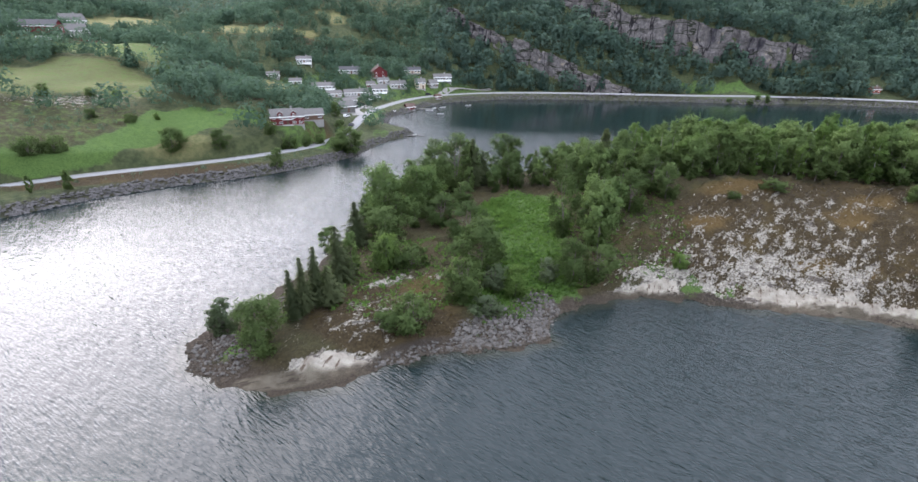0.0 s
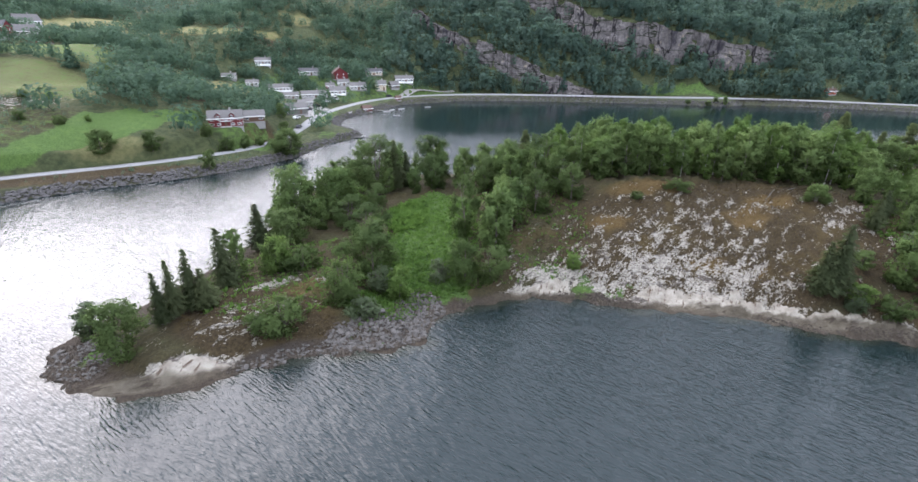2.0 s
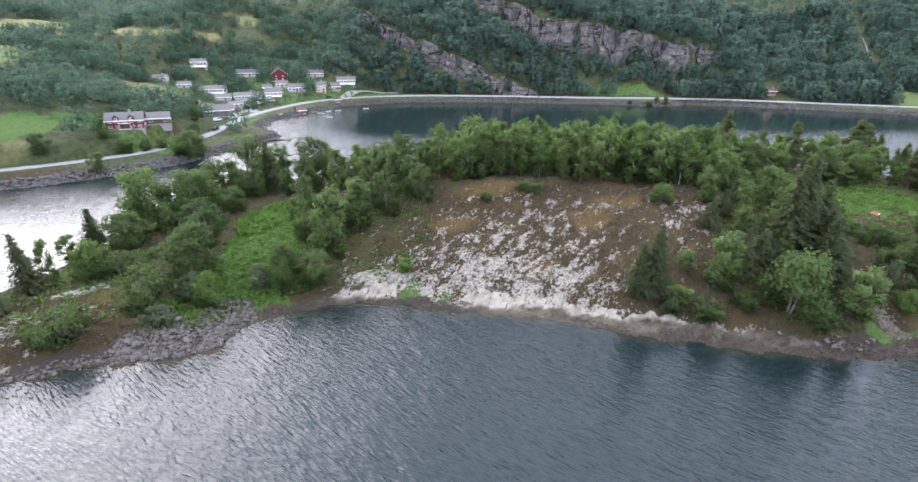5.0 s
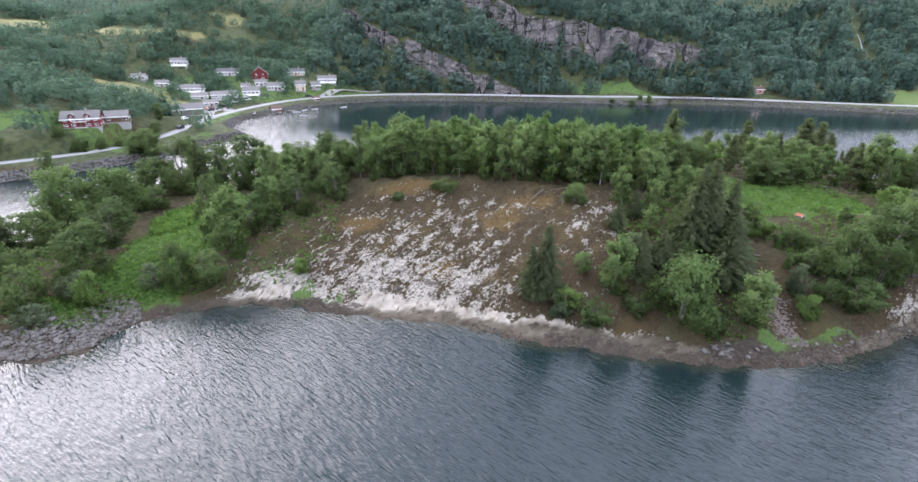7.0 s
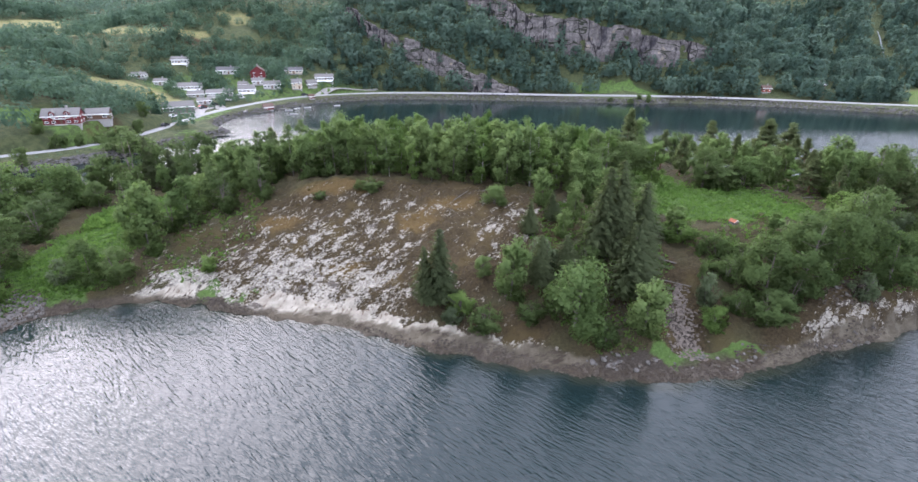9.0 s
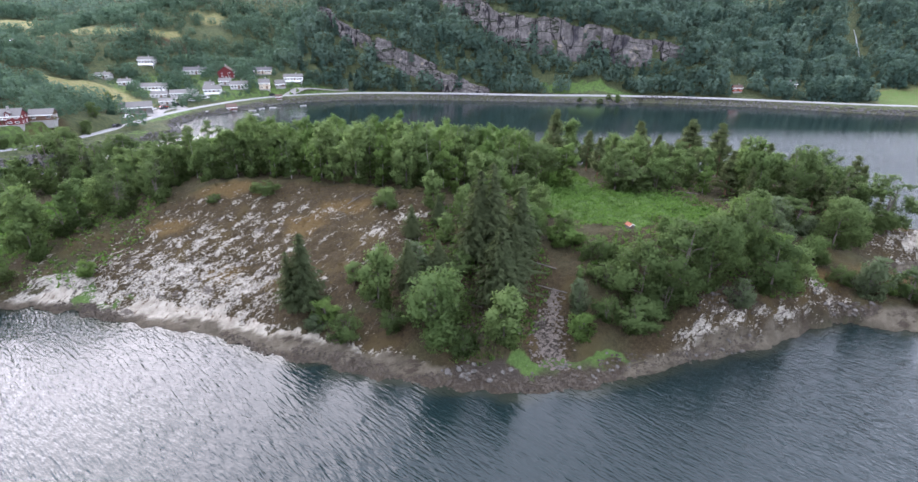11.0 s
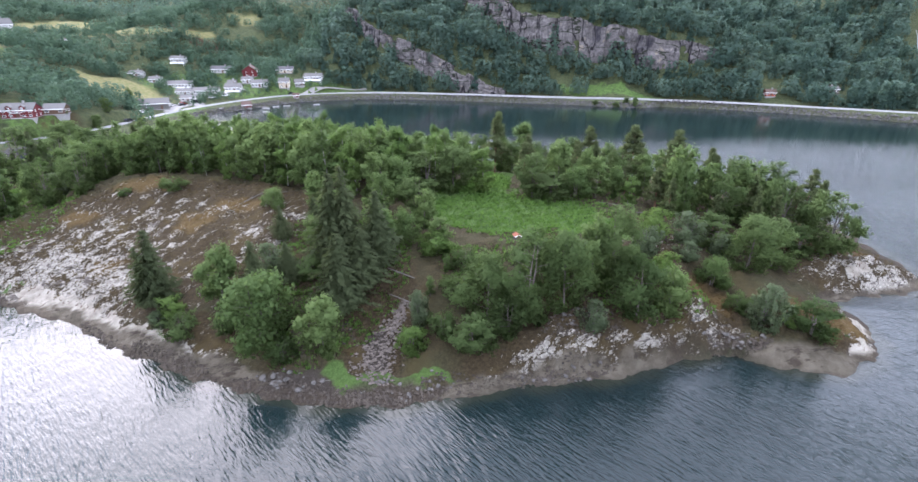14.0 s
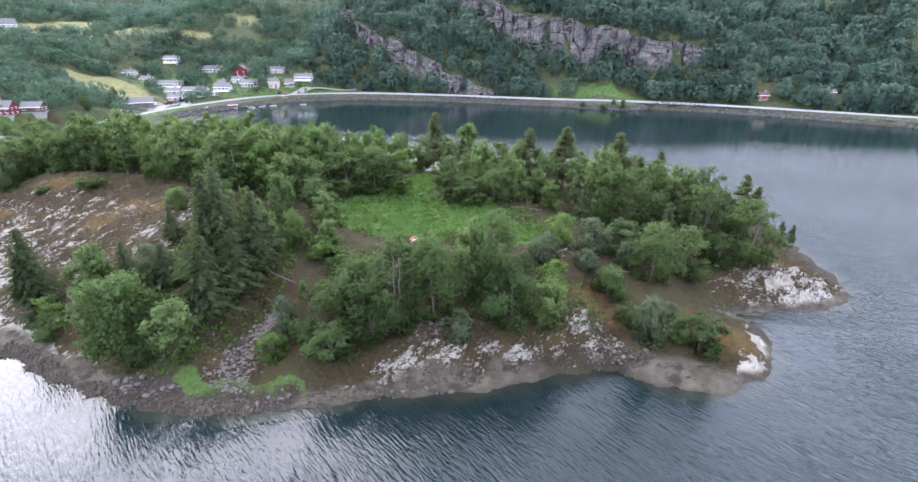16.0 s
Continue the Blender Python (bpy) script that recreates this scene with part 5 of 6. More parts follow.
# the farm on the western slope
FARM = [
    ("farm_house", "white farmhouse with a slate roof", (-272, 337, 8, 14, 8, 4.0, 2.4), M_WHITE, M_SLATE, 1, 5),
    ("farm_barn", "long red barn with a dark roof", (-234, 304, 10, 22, 9, 4.2, 3.0), M_RED, M_DARKROOF, 1, 4),
    ("farm_house", "white gabled farmhouse with grey slates", (-262, 372, 60, 14, 9, 5.0, 4.0), M_WHITE, M_SLATE, 2, 4),
    ("farm_house", "large white farmhouse with twin gables", (-226, 322, 12, 12, 8, 4.8, 3.4), M_WHITE, M_SLATE, 2, 5),
    ("farm_barn", "dark timber barn below the farmhouse", (-213, 307.5, 6, 17, 8, 3.6, 1.4), M_BROWN, M_DARKROOF, 1, 3),
    ("field_shed", "small pale-roofed field shed", (-201, 363, 4, 8, 5, 2.4, 0.8), M_GREYWOOD, M_SLATE, 1, 2),
]
for nm, lab, (hx, hy, tn, ln, wd, hh, rs), wall, roof, fl, wn_ in FARM:
    house(nm, lab, hx, hy, tn, ln, wd, hh, rs, wall, roof, fl, wn_, group="hill farm", chimney="house" in nm)


def tunnel(x, y, turn, ln):
    root = tagged(new("field_tunnel"), "long white plastic-covered field tunnel", "tunnel")
    root.matrix_basis = pose(x, y, ground_z(x, y), 0, 0, turn)
    arch = [(1.9 * math.cos(a), 1.9 * math.sin(a)) for a in np.linspace(0, math.pi, 13)]
    part("cover", turned(prism(arch, -ln / 2, ln / 2), pose(0, 0, 0, 0, 0, 90)), M_WHITE, root)
    for i in range(5):
        rx = -ln / 2 + ln * i / 4
        rib = [(1.98 * math.cos(a), 1.98 * math.sin(a)) for a in np.linspace(0, math.pi, 13)] + [(1.9 * math.cos(a), 1.9 * math.sin(a)) for a in np.linspace(math.pi, 0, 13)]
        part("rib", turned(prism(rib, rx - 0.05, rx + 0.05), pose(0, 0, 0, 0, 0, 90)), M_BASE, root)


tunnel(-221, 293, 8, 12)


# ---- stones ----
def stone_mesh(seed, flat=0.7):
    bm = bmesh.new()
    bmesh.ops.create_icosphere(bm, subdivisions=2, radius=0.5)
    r = np.random.RandomState(seed)
    cuts = unit(r, 9)
    for v in bm.verts:
        d = np.array(v.co)
        for c in cuts:
            k = d @ c
            if k > 0.33:
                d = d - c * (k - 0.33) * 0.92
        v.co = Vector(d * np.array([1.25, 1.0, flat])) * r.uniform(0.97, 1.03)
    me = bpy.data.meshes.new("boulder")
    bm.to_mesh(me)
    bm.free()
    me.materials.append(M_STONE)
    return me


STONES = [stone_mesh(s, f) for s, f in ((1, 0.7), (2, 0.8), (3, 0.6), (4, 0.75), (5, 0.65))]
# heaps on the shore: centre, reach, turn, how many, smallest and largest size
HEAPS = [(8, 69.6, 8, 3.4, 15, 110, 0.45, 1.15), (13.5, 75.5, 4.5, 4, 60, 60, 0.4, 1.0), (-36, 62.5, 6, 5, 0, 30, 0.4, 1.2), (-4, 64, 9, 2.0, 20, 22, 0.4, 1.0), (113, 65.2, 8, 1.4, 0, 24, 0.35, 1.1), (128, 67, 8, 2.4, 12, 24, 0.35, 0.8),
         (175, 82.8, 3, 1.2, 10, 18, 0.3, 1.0), (149, 72.6, 7, 0.9, 18, 20, 0.3, 0.9), (151, 77.6, 4.5, 1.6, 15, 18, 0.3, 0.8), (170, 82.5, 3, 1.0, 0, 8, 0.4, 1.0), (192, 98.5, 3, 1.2, 20, 10, 0.3, 0.8)]
for cx, cy, rx, ry, tn, count, lo, hi in HEAPS:
    for _ in range(count):
        a, q = rng.uniform(0, 6.28), math.sqrt(rng.rand())
        u, v = rx * q * math.cos(a), ry * q * math.sin(a)
        x, y = cx + u * math.cos(radians(tn)) - v * math.sin(radians(tn)), cy + u * math.sin(radians(tn)) + v * math.cos(radians(tn))
        s = lo + (hi - lo) * rng.rand() ** 2.2
        ob = new("boulder", STONES[rng.randint(5)])
        ob.matrix_basis = pose(x, y, ground_z(x, y) + 0.12 * s, rng.uniform(-20, 20), rng.uniform(-20, 20), rng.uniform(0, 360)) @ Matrix.Scale(s, 4)
        tagged(ob, "grey weathered boulder on the stony shore", "boulder", "boulders on the shore")


def rubble(name, xs, ys, sizes, mat, label, seed):
    """Broken stones too many to count, joined: six-cornered lumps set into the ground."""
    r = np.random.RandomState(seed)
    k = len(xs)
    base = np.array([(1, 0, 0), (-1, 0, 0), (0, 1, 0), (0, -1, 0), (0, 0, 1), (0, 0, -1), (0.62, 0.62, 0.45), (-0.62, -0.62, 0.45)], float)[:6]
    tri = np.array([(0, 2, 4), (2, 1, 4), (1, 3, 4), (3, 0, 4), (2, 0, 5), (1, 2, 5), (3, 1, 5), (0, 3, 5)])
    v = base[None] * r.uniform(0.7, 1.3, (k, 6, 3)) * np.array([1, 0.85, 0.6])
    a = r.uniform(0, 6.28, k)
    co, si = np.cos(a)[:, None], np.sin(a)[:, None]
    v = np.stack([v[..., 0] * co - v[..., 1] * si, v[..., 0] * si + v[..., 1] * co, v[..., 2] + 0.35 * v[..., 0] * r.uniform(-1, 1, (k, 1))], -1) * (sizes * 0.5)[:, None, None]
    v += np.stack([xs, ys, height(xs, ys) + sizes * 0.12], -1)[:, None]
    f = (tri[None] + 6 * np.arange(k)[:, None, None]).reshape(-1, 3)
    return tagged(new(name, mesh_np(name, v.reshape(-1, 3), f, mat)), label, "stones", kind="stuff")


def along_coast(a, b, count, lo, hi, seed):
    r = np.random.RandomState(seed)
    c = spaced([p for p in COAST if a[0] <= p[0] <= b[0] and a[1] <= p[1] <= b[1]], 0.5)
    t = np.gradient(c, axis=0)
    t /= np.hypot(t[:, 0], t[:, 1])[:, None]
    i, q = r.randint(0, len(c), count), r.uniform(lo, hi, count)
    return c[i, 0] - t[i, 1] * q, c[i, 1] + t[i, 0] * q, r


xs, ys, r = along_coast((-170, 50), (-39, 190), 2300, -0.5, 3.4, 51)
rubble("shore_riprap", xs, ys, r.uniform(0.6, 1.7, len(xs)), M_RIPRAP, "dark broken riprap stones below the shore road", 52)
xs, ys, r = along_coast((-40, 186), (430, 360), 3800, -0.4, 3.6, 53)
rubble("shore_riprap_far", xs, ys, r.uniform(0.6, 1.8, len(xs)), M_RIPRAP, "grey riprap stones along the far shore road", 54)
r = np.random.RandomState(55)
xs, ys = [], []
for cx, cy, rx, ry, tn, count in ((8, 69.6, 9, 3.8, 15, 1900), (13.5, 76, 5, 4.4, 60, 800), (20, 78, 6, 1.6, 28, 250), (-36, 62, 7, 6, 0, 900), (-3, 63.6, 11, 2.0, 18, 700), (115, 64, 14, 1.6, 0, 700), (130, 66.5, 10, 2.0, 18, 350), (46, 80.3, 8, 1.2, -15, 350), (80, 70.6, 9, 1.0, -25, 250), (113, 72, 6, 4, 0, 250), (147, 71.8, 8, 1.0, 18, 350), (151, 77.4, 6, 2, 15, 350), (174, 82.3, 5, 1.1, 5, 300), (93, 67.5, 9, 1.2, -18, 450)):
    a, q = r.uniform(0, 6.28, count), np.sqrt(r.rand(count))
    u, v = rx * q * np.cos(a), ry * q * np.sin(a)
    xs.append(cx + u * math.cos(radians(tn)) - v * math.sin(radians(tn)))
    ys.append(cy + u * math.sin(radians(tn)) + v * math.cos(radians(tn)))
xs, ys = np.concatenate(xs), np.concatenate(ys)
r2 = np.random.RandomState(59)
bx, by = [], []
for cx, cy, rx, ry, tn, count in ((8, 69.4, 8.5, 3.6, 15, 1000), (14, 75.5, 4.6, 3.8, 60, 480), (-36, 62.5, 6, 5, 0, 200), (-4, 64, 9, 1.8, 20, 200)):
    a, q = r2.uniform(0, 6.28, count), np.sqrt(r2.rand(count))
    bx.append(cx + rx * q * np.cos(a) * math.cos(radians(tn)) - ry * q * np.sin(a) * math.sin(radians(tn)))
    by.append(cy + rx * q * np.cos(a) * math.sin(radians(tn)) + ry * q * np.sin(a) * math.cos(radians(tn)))
bx, by = np.concatenate(bx), np.concatenate(by)
ok = isle_dist(bx, by) > 0.2
rubble("boulder_beach", bx[ok], by[ok], (0.38 + 0.6 * r2.rand(len(bx)) ** 2)[ok], M_STONE, "grey broken boulders heaped on the beach", 60)
r2 = np.random.RandomState(57)
k = 900
gy_ = r2.uniform(-1, 1, k)   # the scree widens downhill
sx, sy = 123.2 + gy_ * 1.0 + r2.normal(size=k) * (1.1 - 0.55 * gy_), 73.5 + gy_ * 6.5
rubble("gully_scree", sx, sy, 0.22 + 0.6 * r2.rand(k) ** 2.2, M_SCREE, "pale broken scree in the gully between the trees", 58)
ok = isle_dist(xs, ys) > -0.3
rubble("shore_cobbles", xs[ok], ys[ok], (0.20 + 0.55 * r.rand(len(xs)) ** 2.0)[ok], M_COBBLE, "grey and brown cobbles on the island's shore", 56)


# ---- low plants ----
def plants(name, xs, ys, blades, lo, hi, mat, label, seed, spread=0.35):
    r = np.random.RandomState(seed)
    n = len(xs) * blades
    t = np.repeat(np.arange(len(xs)), blades)
    z = height(xs, ys)[t]
    h = r.uniform(lo, hi, len(xs))[t] * r.uniform(0.6, 1.1, n)
    a = r.uniform(0, 6.28, n)
    root = np.stack([xs[t], ys[t], z], -1) + np.stack([np.cos(a), np.sin(a), 0 * a], -1) * (spread * h * r.rand(n))[:, None]
    tip = np.stack([np.cos(a), np.sin(a), 0 * a], -1) * (h * r.uniform(0.2, 0.9, n))[:, None] + np.stack([0 * a, 0 * a, h * r.uniform(0.35, 1, n)], -1)
    side = np.stack([-np.sin(a), np.cos(a), 0 * a], -1) * (h * 0.34)[:, None]
    v = np.stack([root - side, root + side, root + tip], 1).reshape(-1, 3)
    tint = r.rand(len(xs))
    return tagged(new(name, mesh_np(name, v, np.arange(len(v)).reshape(-1, 3), mat, dict(tint=np.repeat(tint, blades * 3)))), label, "plants", kind="stuff")


M_HERB = leaf_material("herb_leaves", (0.052, 0.108, 0.024), (0.112, 0.190, 0.046), tint=True)
M_HEATHER = leaf_material("heather_twigs", (0.042, 0.030, 0.016), (0.098, 0.074, 0.032), tint=True)


def cover(shapes, count, seed):
    r = np.random.RandomState(seed)
    xs, ys = [], []
    for cx, cy, rx, ry, share in shapes:
        k = int(count * share)
        a, q = r.uniform(0, 6.28, k), np.sqrt(r.rand(k))
        xs.append(cx + rx * q * np.cos(a))
        ys.append(cy + ry * q * np.sin(a))
    xs, ys = np.concatenate(xs), np.concatenate(ys)
    ok = isle_dist(xs, ys) > 3.2
    return xs[ok], ys[ok]


xs, ys = cover(((15, 103, 10, 26, 0.3), (141, 108, 21, 11, 0.3), (14, 84, 12, 8, 0.15), (132, 128, 6, 16, 0.1), (8, 75, 6, 4, 0.1)), 9000, 71)
plants("meadow_grass", xs, ys, 5, 0.25, 0.75, M_HERB, "lush green meadow grass and tall herbs", 72, 0.8)
xs, ys = cover(((127, 123, 5, 4, 0.4), (132, 131, 3, 10, 0.3), (9, 112, 5, 9, 0.3)), 1500, 73)
plants("fern_bed", xs, ys, 8, 0.8, 1.4, M_HERB, "dense bed of tall ferns and nettles", 74, 0.5)
xs, ys = cover(((-12, 84, 16, 16, 0.12), (30, 100, 18, 22, 0.16), (112, 84, 12, 18, 0.22), (150, 88, 22, 9, 0.12), (160, 116, 40, 16, 0.12)), 9000, 75)
plants("undergrowth", xs, ys, 6, 0.25, 0.7, M_HERB, "green undergrowth of bilberry and ferns below the trees", 76, 0.8)
xs, ys = cover(((74, 94, 38, 17, 0.75), (-12, 70, 12, 7, 0.1), (200, 113, 12, 7, 0.1), (168, 88, 7, 6, 0.05)), 5000, 77)
plants("heather", xs, ys, 5, 0.12, 0.35, M_HEATHER, "brown heather and dry tufts on the bare rock", 78, 0.9)


# ---- trees and hedges on the mainland ----
SHORE_TREES = [("round1", -94.5, 166, 8.0, 1.35), ("round1", -82, 173, 6.8, 1.1), ("round1", -61.5, 167.5, 6.5, 0.9), ("birch1", -110, 137, 6.0, 1.0), ("birch2", -117.5, 133, 5.5, 1.0), ("round1", -41, 190.5, 9.5, 1.55), ("round2", -44, 188, 7.5, 1.4),
               ("round2", -127, 228, 9, 0.9), ("bush1", -150, 188.5, 4, 0.8), ("bush1", -137, 194, 3, 0.8), ("bush2", -129.5, 197, 2.8, 0.7), ("bush1", -127, 147, 5.5, 0.9), ("bush1", -123, 152, 5, 0.9)]
YARD_TREES = [("bush1", -126, 176, 3, 0.9), ("bush1", -112, 175, 3, 0.9), ("bush2", -106, 180, 2.4, 0.8), ("round2", -206, 262, 7, 0.9), ("bush1", -185, 245, 3.5, 0.9), ("round2", -69, 259, 10, 0.8), ("bush1", -56, 205, 3.5, 0.8),
              ("round1", -50, 214, 6, 0.9), ("round1", -54, 226, 6.5, 0.9), ("bush1", -69, 186.5, 4.4, 0.8), ("bush1", -62.5, 186.2, 5.0, 0.8), ("round2", -57.0, 189.8, 5.4, 1.0), ("bush1", -53.5, 195, 3.6, 0.8), ("round2", -75.5, 196, 5, 0.9), ("birch1", 201, 337.5, 6, 1.2), ("bush1", 190, 338, 3, 0.9), ("bush1", 178, 341.5, 3, 0.8), ("bush1", 196, 341, 3, 0.9)]
for row in SHORE_TREES + YARD_TREES:
    plant(*row)["group"] = "trees by the road"


def hedge(name, pts, gap, lo, hi, label, seed):
    c = spaced(pts, gap)
    r = np.random.RandomState(seed)
    woods(name, c[:, 0] + r.uniform(-0.8, 0.8, len(c)), c[:, 1] + r.uniform(-0.8, 0.8, len(c)), r.uniform(lo, hi, len(c)), label, seed, 60, 0.0, M_HAZED_COPSE)


hedge("hedge_upper", [(-209, 262), (-186, 245), (-167, 238), (-150, 237), (-138, 231), (-128, 226)], 1.6, 1.2, 2.6, "dark green overgrown field hedge", 81)
hedge("hedge_lower", [(-168, 178), (-156, 185), (-137, 195), (-118, 194), (-99, 194), (-86, 191)], 1.8, 0.9, 2.0, "low green hedge along the field edge", 82)
r = np.random.RandomState(83)
px, py = r.uniform(-185, -108, 260), r.uniform(125, 195, 260)
ok = inside(px, py, KNOLL)
woods("knoll_scrub", px[ok], py[ok], r.uniform(0.8, 2.8, ok.sum()), "low green scrub and juniper on the rocky knoll", 84, 60, 0.0, M_HAZED_COPSE)
r = np.random.RandomState(85)
c = spaced([p for p in ROAD if -150 < p[0] < -40 and p[1] < 215], 1.3)
px, py = c[:, 0] + r.uniform(3, 7, len(c)), c[:, 1] - r.uniform(3, 7, len(c))
ok = (coast_dist(px, py) > 2.5) & (r.rand(len(c)) < 0.5)
woods("verge_scrub", px[ok], py[ok], r.uniform(0.7, 1.8, ok.sum()), "low scrub on the verge between road and shore", 86, 50, 0.0, M_HAZED_COPSE)
r = np.random.RandomState(87)
px, py = r.uniform(-118, 4, 1100), r.uniform(283, 390, 1100)
ok = (coast_dist(px, py) > 14) & (seg_dist(px, py, ROAD, False)[0] > 5) & ~inside(px, py, STUBBLE)
for hx, hy in HOMES:
    ok &= (np.hypot(px - hx, py - hy) > 6.5) & ~((np.abs(px - hx) < 6) & (py < hy) & (py > hy - 9))
woods("garden_shrubs", px[ok], py[ok], 1.2 + 4.6 * r.rand(ok.sum()) ** 1.6, "garden shrubs and small trees between the houses", 88, 70, 0.1, M_HAZED_COPSE)

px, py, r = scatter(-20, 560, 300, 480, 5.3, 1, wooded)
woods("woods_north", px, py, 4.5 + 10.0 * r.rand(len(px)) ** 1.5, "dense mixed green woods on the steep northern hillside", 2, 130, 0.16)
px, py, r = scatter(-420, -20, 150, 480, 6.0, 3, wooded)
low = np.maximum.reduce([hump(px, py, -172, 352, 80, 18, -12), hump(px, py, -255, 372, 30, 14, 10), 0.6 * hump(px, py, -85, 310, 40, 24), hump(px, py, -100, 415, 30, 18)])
woods("woods_west", px, py, (4.0 + 7.5 * r.rand(len(px)) ** 1.3) * (1 - 0.5 * low), "mixed green woods between the farm fields", 4, 170, 0.05, M_HAZED_COPSE, 0.46, 0.85)
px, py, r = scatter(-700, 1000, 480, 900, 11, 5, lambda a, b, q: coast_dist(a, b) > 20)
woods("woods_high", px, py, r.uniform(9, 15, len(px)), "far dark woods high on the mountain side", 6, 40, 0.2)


# ---- lanes in the village ----
M_GRAVEL = plain("pale_gravel", (0.26, 0.25, 0.235), 0.95, var=0.12, scale=0.6)
for pts, w in (([(-46, 284), (-54, 288), (-62, 300), (-66, 306), (-52, 316), (-44, 330)], 4.0), ([(-50, 262), (-56, 274), (-58, 284), (-50, 292)], 6.5), ([(-16, 343), (-2, 356), (14, 366), (24, 372)], 3.2)):
    tagged(ribbon("lane", pts, [w, w], M_GRAVEL, 0.2, 2.0), "pale gravel lane and yard between the houses", "lane", kind="structure")

# ---- vehicles ----
M_TYRE = plain("black_rubber", (0.02, 0.02, 0.02), 0.8, var=0.1)
M_CARS = {"white": plain("white_car_paint", (0.6, 0.6, 0.6), 0.25, var=0.02, relief=0), "dark": plain("dark_car_paint", (0.03, 0.03, 0.035), 0.25, var=0.05, relief=0),
          "blue": plain("blue_car_paint", (0.02, 0.06, 0.25), 0.25, var=0.05, relief=0), "red": plain("red_car_paint", (0.3, 0.02, 0.02), 0.25, var=0.05, relief=0)}


def wheel_bm(x, y):
    bm = bmesh.new()
    bmesh.ops.create_cone(bm, cap_ends=True, segments=14, radius1=0.33, radius2=0.33, depth=0.22, matrix=pose(x, y, 0.33, 90, 0, 0))
    return bm


def car(colour, x, y, turn, tall=1.0):
    root = tagged(new("car"), "parked " + colour + " car beside the village road" if tall == 1 else "parked white van beside the village road", "car", "parked cars")
    root.matrix_basis = pose(x, y, ground_z(x, y) + 0.18, 0, 0, turn)
    h = 0.75 * tall
    side = [(-2.1, 0.3), (2.1, 0.3), (2.15, 0.7), (1.9, 0.9), (1.0, 0.95), (0.45, 0.95 + h * 0.72), (-1.4, 0.95 + h * 0.76), (-2.0, 1.0), (-2.15, 0.7)]
    bm = prism(side, -0.85, 0.85)
    bmesh.ops.bevel(bm, geom=bm.edges[:], offset=0.06, segments=2, affect="EDGES")
    part("body", bm, M_CARS[colour], root)
    glass = [(0.92, 0.98), (0.42, 0.9 + h * 0.72), (-1.32, 0.9 + h * 0.74), (-1.75, 1.0)]
    part("side_windows", prism(glass, -0.87, 0.87), M_PANE, root)
    for wx in (-1.35, 1.35):
        for wy in (-0.78, 0.78):
            part("wheel", wheel_bm(wx, wy), M_TYRE, root)
    return root


for colour, x, y, tn, tall in (("dark", -57, 282, 60, 1), ("white", -48, 311.5, 20, 1.6), ("white", -52, 303.5, 40, 1), ("white", -61, 279, 80, 1), ("dark", -48.5, 231, 88, 1), ("white", -54, 248, 70, 1), ("red", -59, 286, 50, 1), ("dark", -20, 342.5, 40, 1), ("dark", -55.5, 293, 30, 1)):
    car(colour, x, y, tn, tall)


# ---- boats and landing stages ----
def boat(x, y, turn, ln, label, z=0.0):
    root = tagged(new("boat"), label, "boat", "small boats in the bay")
    root.matrix_basis = pose(x, y, z, 0, 0, turn)
    bm = bmesh.new()
    rows = []
    for k in np.linspace(-1, 1, 9):
        w = ln * 0.17 * math.sqrt(max(0.02, 1 - max(0, k) ** 2.4)) * (1 if k > -0.9 else 0.9)
        up = 0.45 + 0.16 * max(0, k) ** 2
        rows.append([bm.verts.new((k * ln / 2, yy * w, zz)) for yy, zz in ((-1, up), (-0.72, 0.02), (0, -0.12), (0.72, 0.02), (1, up), (0.86, up - 0.03), (0.6, 0.12), (-0.6, 0.12), (-0.86, up - 0.03))])
    for a, b in zip(rows, rows[1:]):
        for i in range(9):
            bm.faces.new((a[i], b[i], b[(i + 1) % 9], a[(i + 1) % 9]))
    bm.faces.new(rows[0])
    bm.faces.new(rows[-1][::-1])
    bmesh.ops.recalc_face_normals(bm, faces=bm.faces[:])
    part("hull", bm, M_WHITE, root)
    for k in (-0.25, 0.2):
        part("thwart", boxes((k * ln / 2 - 0.12, -ln * 0.14, 0.3, k * ln / 2 + 0.12, ln * 0.14, 0.35)), M_BROWN, root)
    part("outboard_motor", boxes((-ln / 2 - 0.25, -0.13, 0.0, -ln / 2 + 0.02, 0.13, 0.75)), M_TYRE, root)


for x, y, tn, ln in ((-17, 301.5, 10, 4.5), (-9.5, 313, 30, 4.2), (-14.5, 309, 60, 4.5), (-10, 288.5, 5, 4.0), (-22, 229, 8, 6.5), (6, 322, 20, 4)):
    boat(x, y, tn, ln, "small white open boat lying on the water")
boat(-35.4, 286, 100, 4.2, "small white rowing boat drawn up on the bank", ground_z(-35.4, 286) + 0.2)


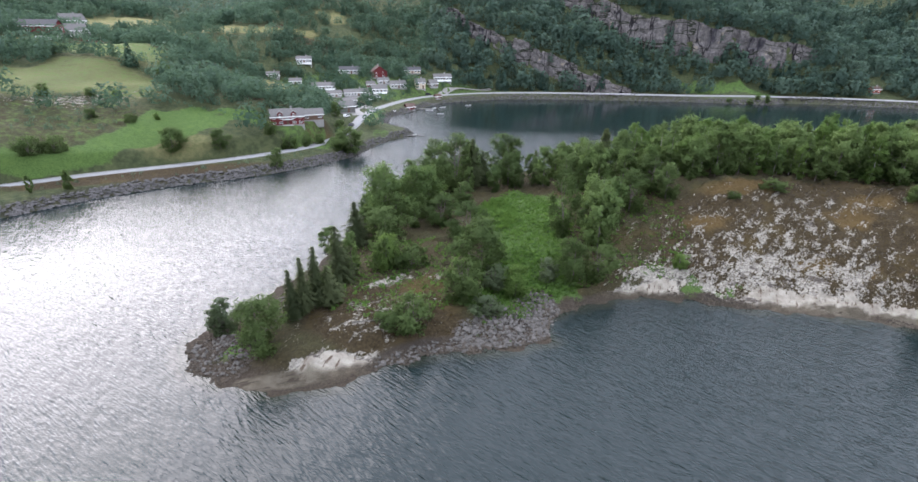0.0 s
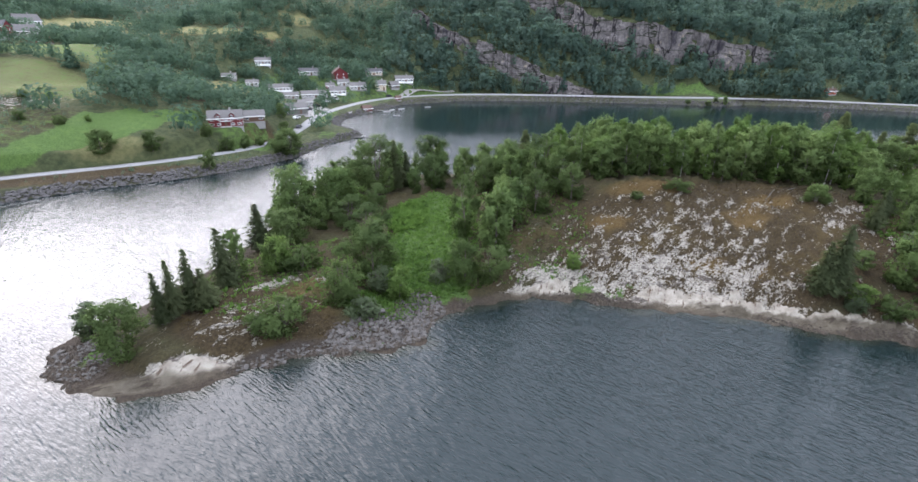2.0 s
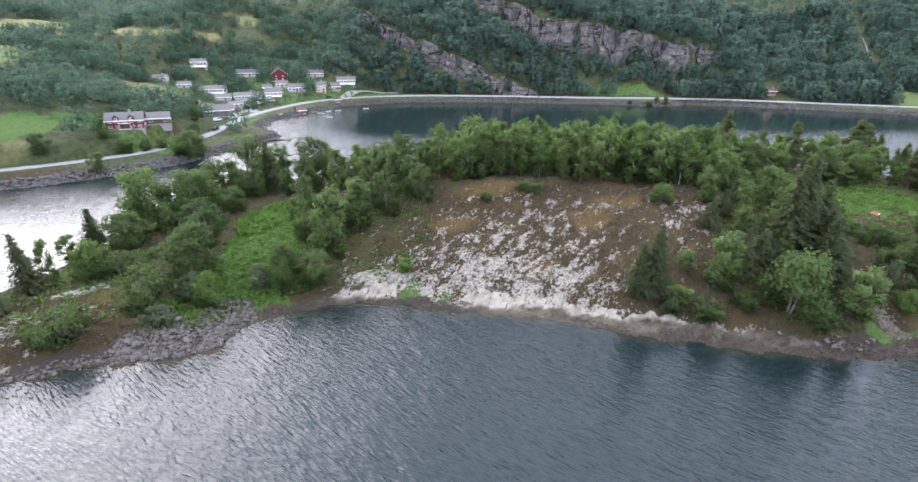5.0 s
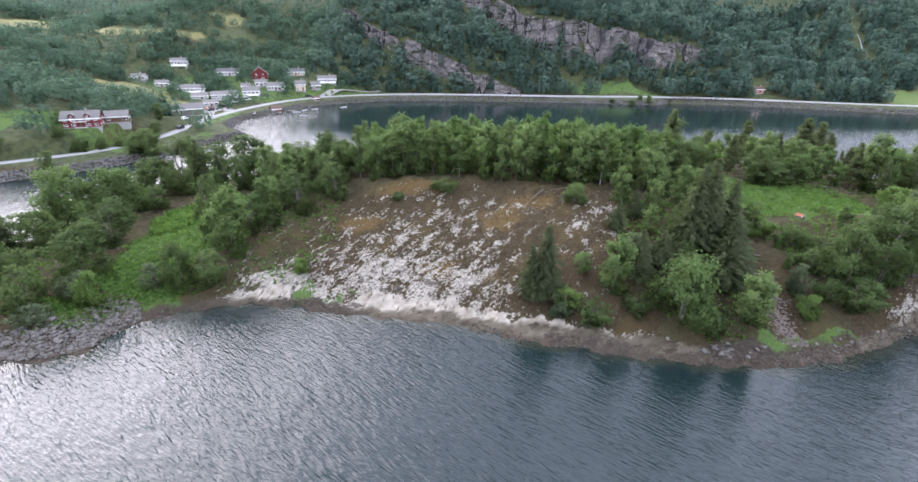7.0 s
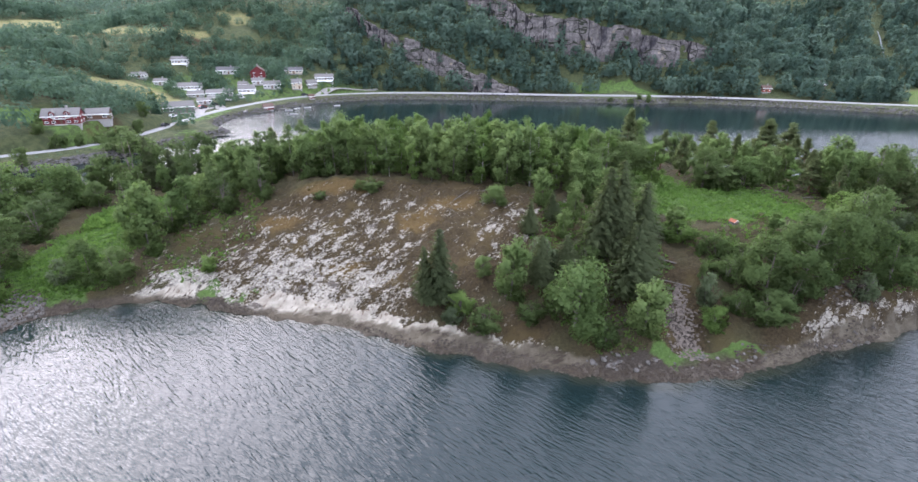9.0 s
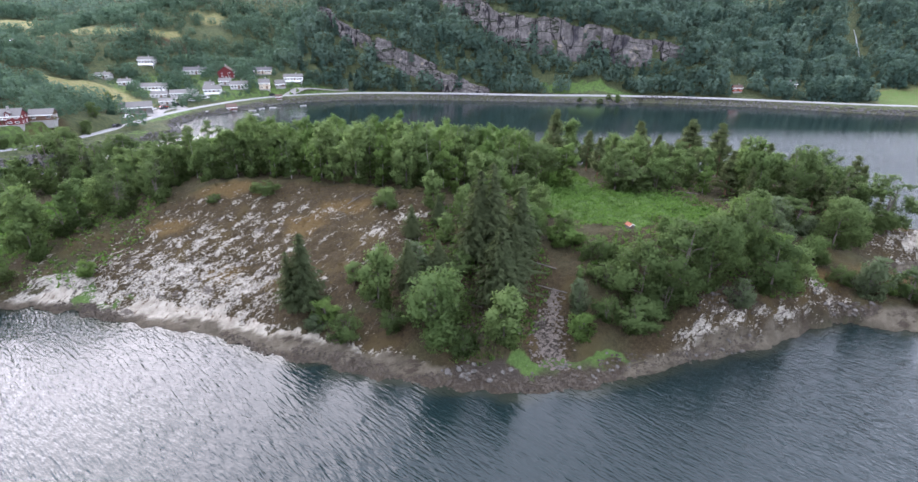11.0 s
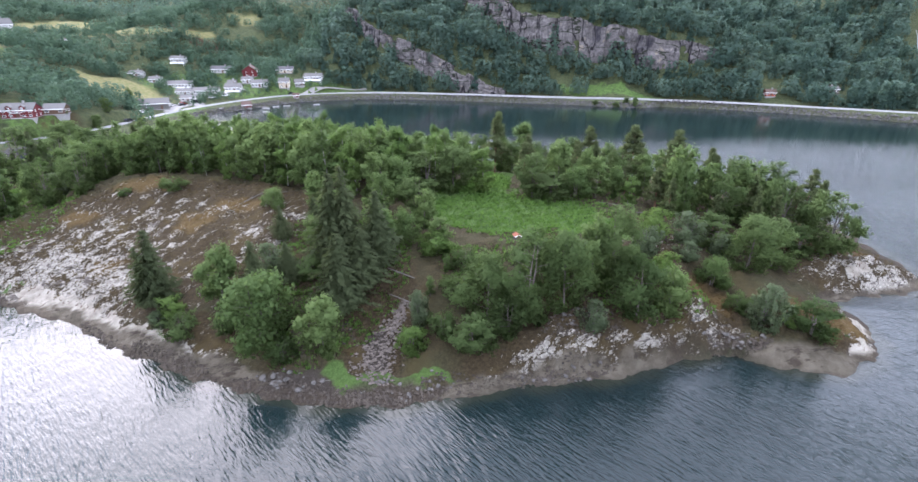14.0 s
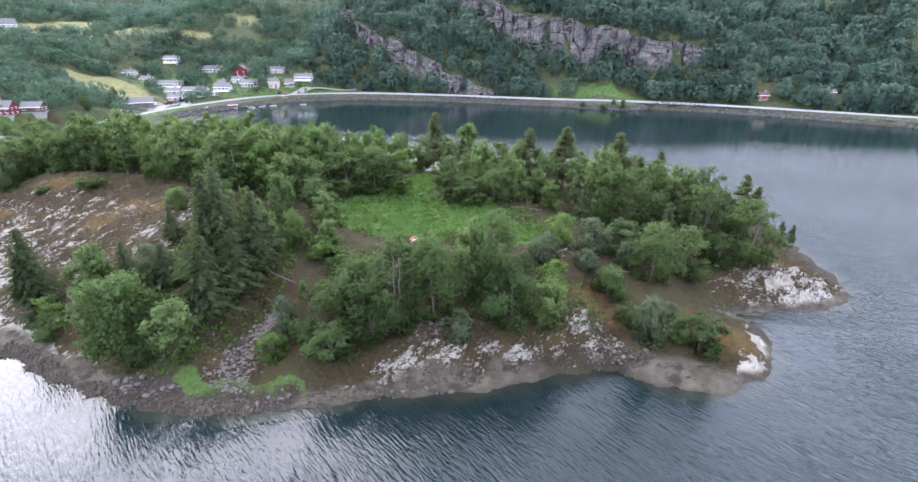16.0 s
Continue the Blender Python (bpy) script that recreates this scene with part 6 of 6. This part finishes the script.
def stage(x, y, turn, ln, wd, label):
    root = tagged(new("landing_stage"), label, "jetty", "landing stages in the bay")
    root.matrix_basis = pose(x, y, 0.55, 0, 0, turn)
    for i in range(int(ln / 0.4)):
        part("plank", boxes((i * 0.4 - ln / 2, -wd / 2, 0, i * 0.4 - ln / 2 + 0.36, wd / 2, 0.08)), M_GREYWOOD, root)
    for px_ in (-ln / 2 + 0.3, 0, ln / 2 - 0.3):
        for py_ in (-wd / 2 + 0.1, wd / 2 - 0.1):
            part("pile", boxes((px_ - 0.09, py_ - 0.09, -3.0, px_ + 0.09, py_ + 0.09, 0.0)), M_GREYWOOD, root)


stage(-20, 304.5, -6, 7, 2.0, "grey timber landing stage beside the red boathouse")
stage(-20.5, 226.8, 6, 11, 1.6, "narrow grey landing stage with a moored boat")


# ---- power line on the hillside ----
def pylon(x, y):
    root = tagged(new("power_pylon"), "wooden twin-pole power pylon on the hillside", "pylon", "power line")
    z = ground_z(x, y)
    root.matrix_basis = pose(x, y, z - 0.5, 0, 0, 12)
    for sx in (-2.2, 2.2):
        v, f = limb((sx, 0, 0), (sx, 0, 13), 0.2, 0.14, 8)
        part("pole", mesh_np("pole", v, f, M_GREYWOOD, None, True), None, root)
    part("crossarm", boxes((-4.6, -0.15, 11.8, 4.6, 0.15, 12.1)), M_GREYWOOD, root)
    for sx in (-4.2, 0, 4.2):
        part("insulator", boxes((sx - 0.1, -0.1, 11.0, sx + 0.1, 0.1, 11.8)), M_PANE, root)
    return z + 10.5


ends = [(110, 492), (254, 432), (420, 455), (560, 470)]
tops = [pylon(*e) for e in ends]
for k in (-4.2, 0, 4.2):
    vs, fs = [], []
    for (a, za), (b, zb) in zip(zip(ends, tops), zip(ends[1:], tops[1:])):
        prev = None
        for i in range(15):
            q = i / 14
            p = (a[0] + (b[0] - a[0]) * q, a[1] + (b[1] - a[1]) * q + k * 0.4, za + (zb - za) * q - 9 * q * (1 - q) + 0.02 * k)
            if prev:
                v, f = limb(prev, p, 0.035, 0.035, 4)
                fs.extend([tuple(j + len(vs) for j in g) for g in f])
                vs.extend(v)
            prev = p
    tagged(new("power_cable", mesh_np("power_cable", vs, fs, M_TYRE)), "thin dark power cable hung between pylons", "cable", "power line")

# ---- driftwood, logs and the hut on the island ----
M_DRIFT = plain("bleached_wood", (0.145, 0.132, 0.118), 0.9, var=0.25, scale=2.5, relief=0.4)
r = np.random.RandomState(91)


def log(x, y, turn, ln, rad, label):
    root = tagged(new("fallen_log"), label, "log", "driftwood on the shore")
    dx, dy = math.cos(radians(turn)) * ln / 2, math.sin(radians(turn)) * ln / 2
    a, b = Vector((x - dx, y - dy, max(0.1, ground_z(x - dx, y - dy)) + rad * 0.8)), Vector((x + dx, y + dy, max(0.1, ground_z(x + dx, y + dy)) + rad * 0.8))
    v, f = limb(a, b, rad, rad * 0.6, 7)
    part("trunk", mesh_np("trunk", v, f + [tuple(range(6, -1, -1)), tuple(range(7, 14))][:0], M_DRIFT, None, True), None, root)
    for q in (0.45, 0.7):
        p = a.lerp(b, q)
        v, f = limb(p, p + Vector((r.uniform(-0.5, 0.5), r.uniform(-0.5, 0.5), 0.5)), rad * 0.3, 0.015, 5)
        part("branch_stub", mesh_np("branch_stub", v, f, M_DRIFT), None, root)


for i in range(22):
    log(-28.5 + r.uniform(-2.2, 3.5), 67.5 + i * 0.62 + r.uniform(-0.4, 0.4), r.uniform(-16, 28), r.uniform(2.5, 5.5), r.uniform(0.09, 0.18), "grey bleached driftwood log on the stony shore")
for x, y, tn, ln in ((-12, 74, 35, 5), (-9, 70, 60, 4), (-14, 67, 20, 4.5), (119, 66.4, 22, 6), (124, 80, 160, 5), (123, 84, 170, 4.5), (178, 100, 20, 6), (160, 117, 10, 7), (166, 116, 30, 5), (88, 103, 40, 4), (92, 104, 20, 5)):
    log(x, y, tn, ln, 0.11, "bare pale fallen log lying on the ground")

hut = tagged(new("small_hut"), "tiny weathered hut with an orange-red roof at the meadow edge", "hut")
hut.matrix_basis = pose(140.6, 97.2, ground_z(140.6, 97.2) - 0.1, 0, 0, 24) @ Matrix.Scale(0.48, 4)
part("wall", turned(prism([(-1.1, -0.3), (1.1, -0.3), (1.1, 1.2), (0, 1.9), (-1.1, 1.2)], -1.4, 1.4), Matrix.Identity(4)), M_GREYWOOD, hut)
part("roof", prism([(-1.35, 1.08), (0, 1.95), (1.35, 1.08), (1.35, 1.2), (0, 2.08), (-1.35, 1.2)], -1.6, 1.6), M_RUST, hut)
part("gable_board", prism([(-1.35, 1.04), (0, 1.9), (1.35, 1.04), (1.35, 1.22), (0, 2.1), (-1.35, 1.22)], -1.68, -1.6), M_TRIM, hut)
part("door", boxes((-0.4, -1.45, 0.0, 0.4, -1.39, 1.15)), M_BROWN, hut)
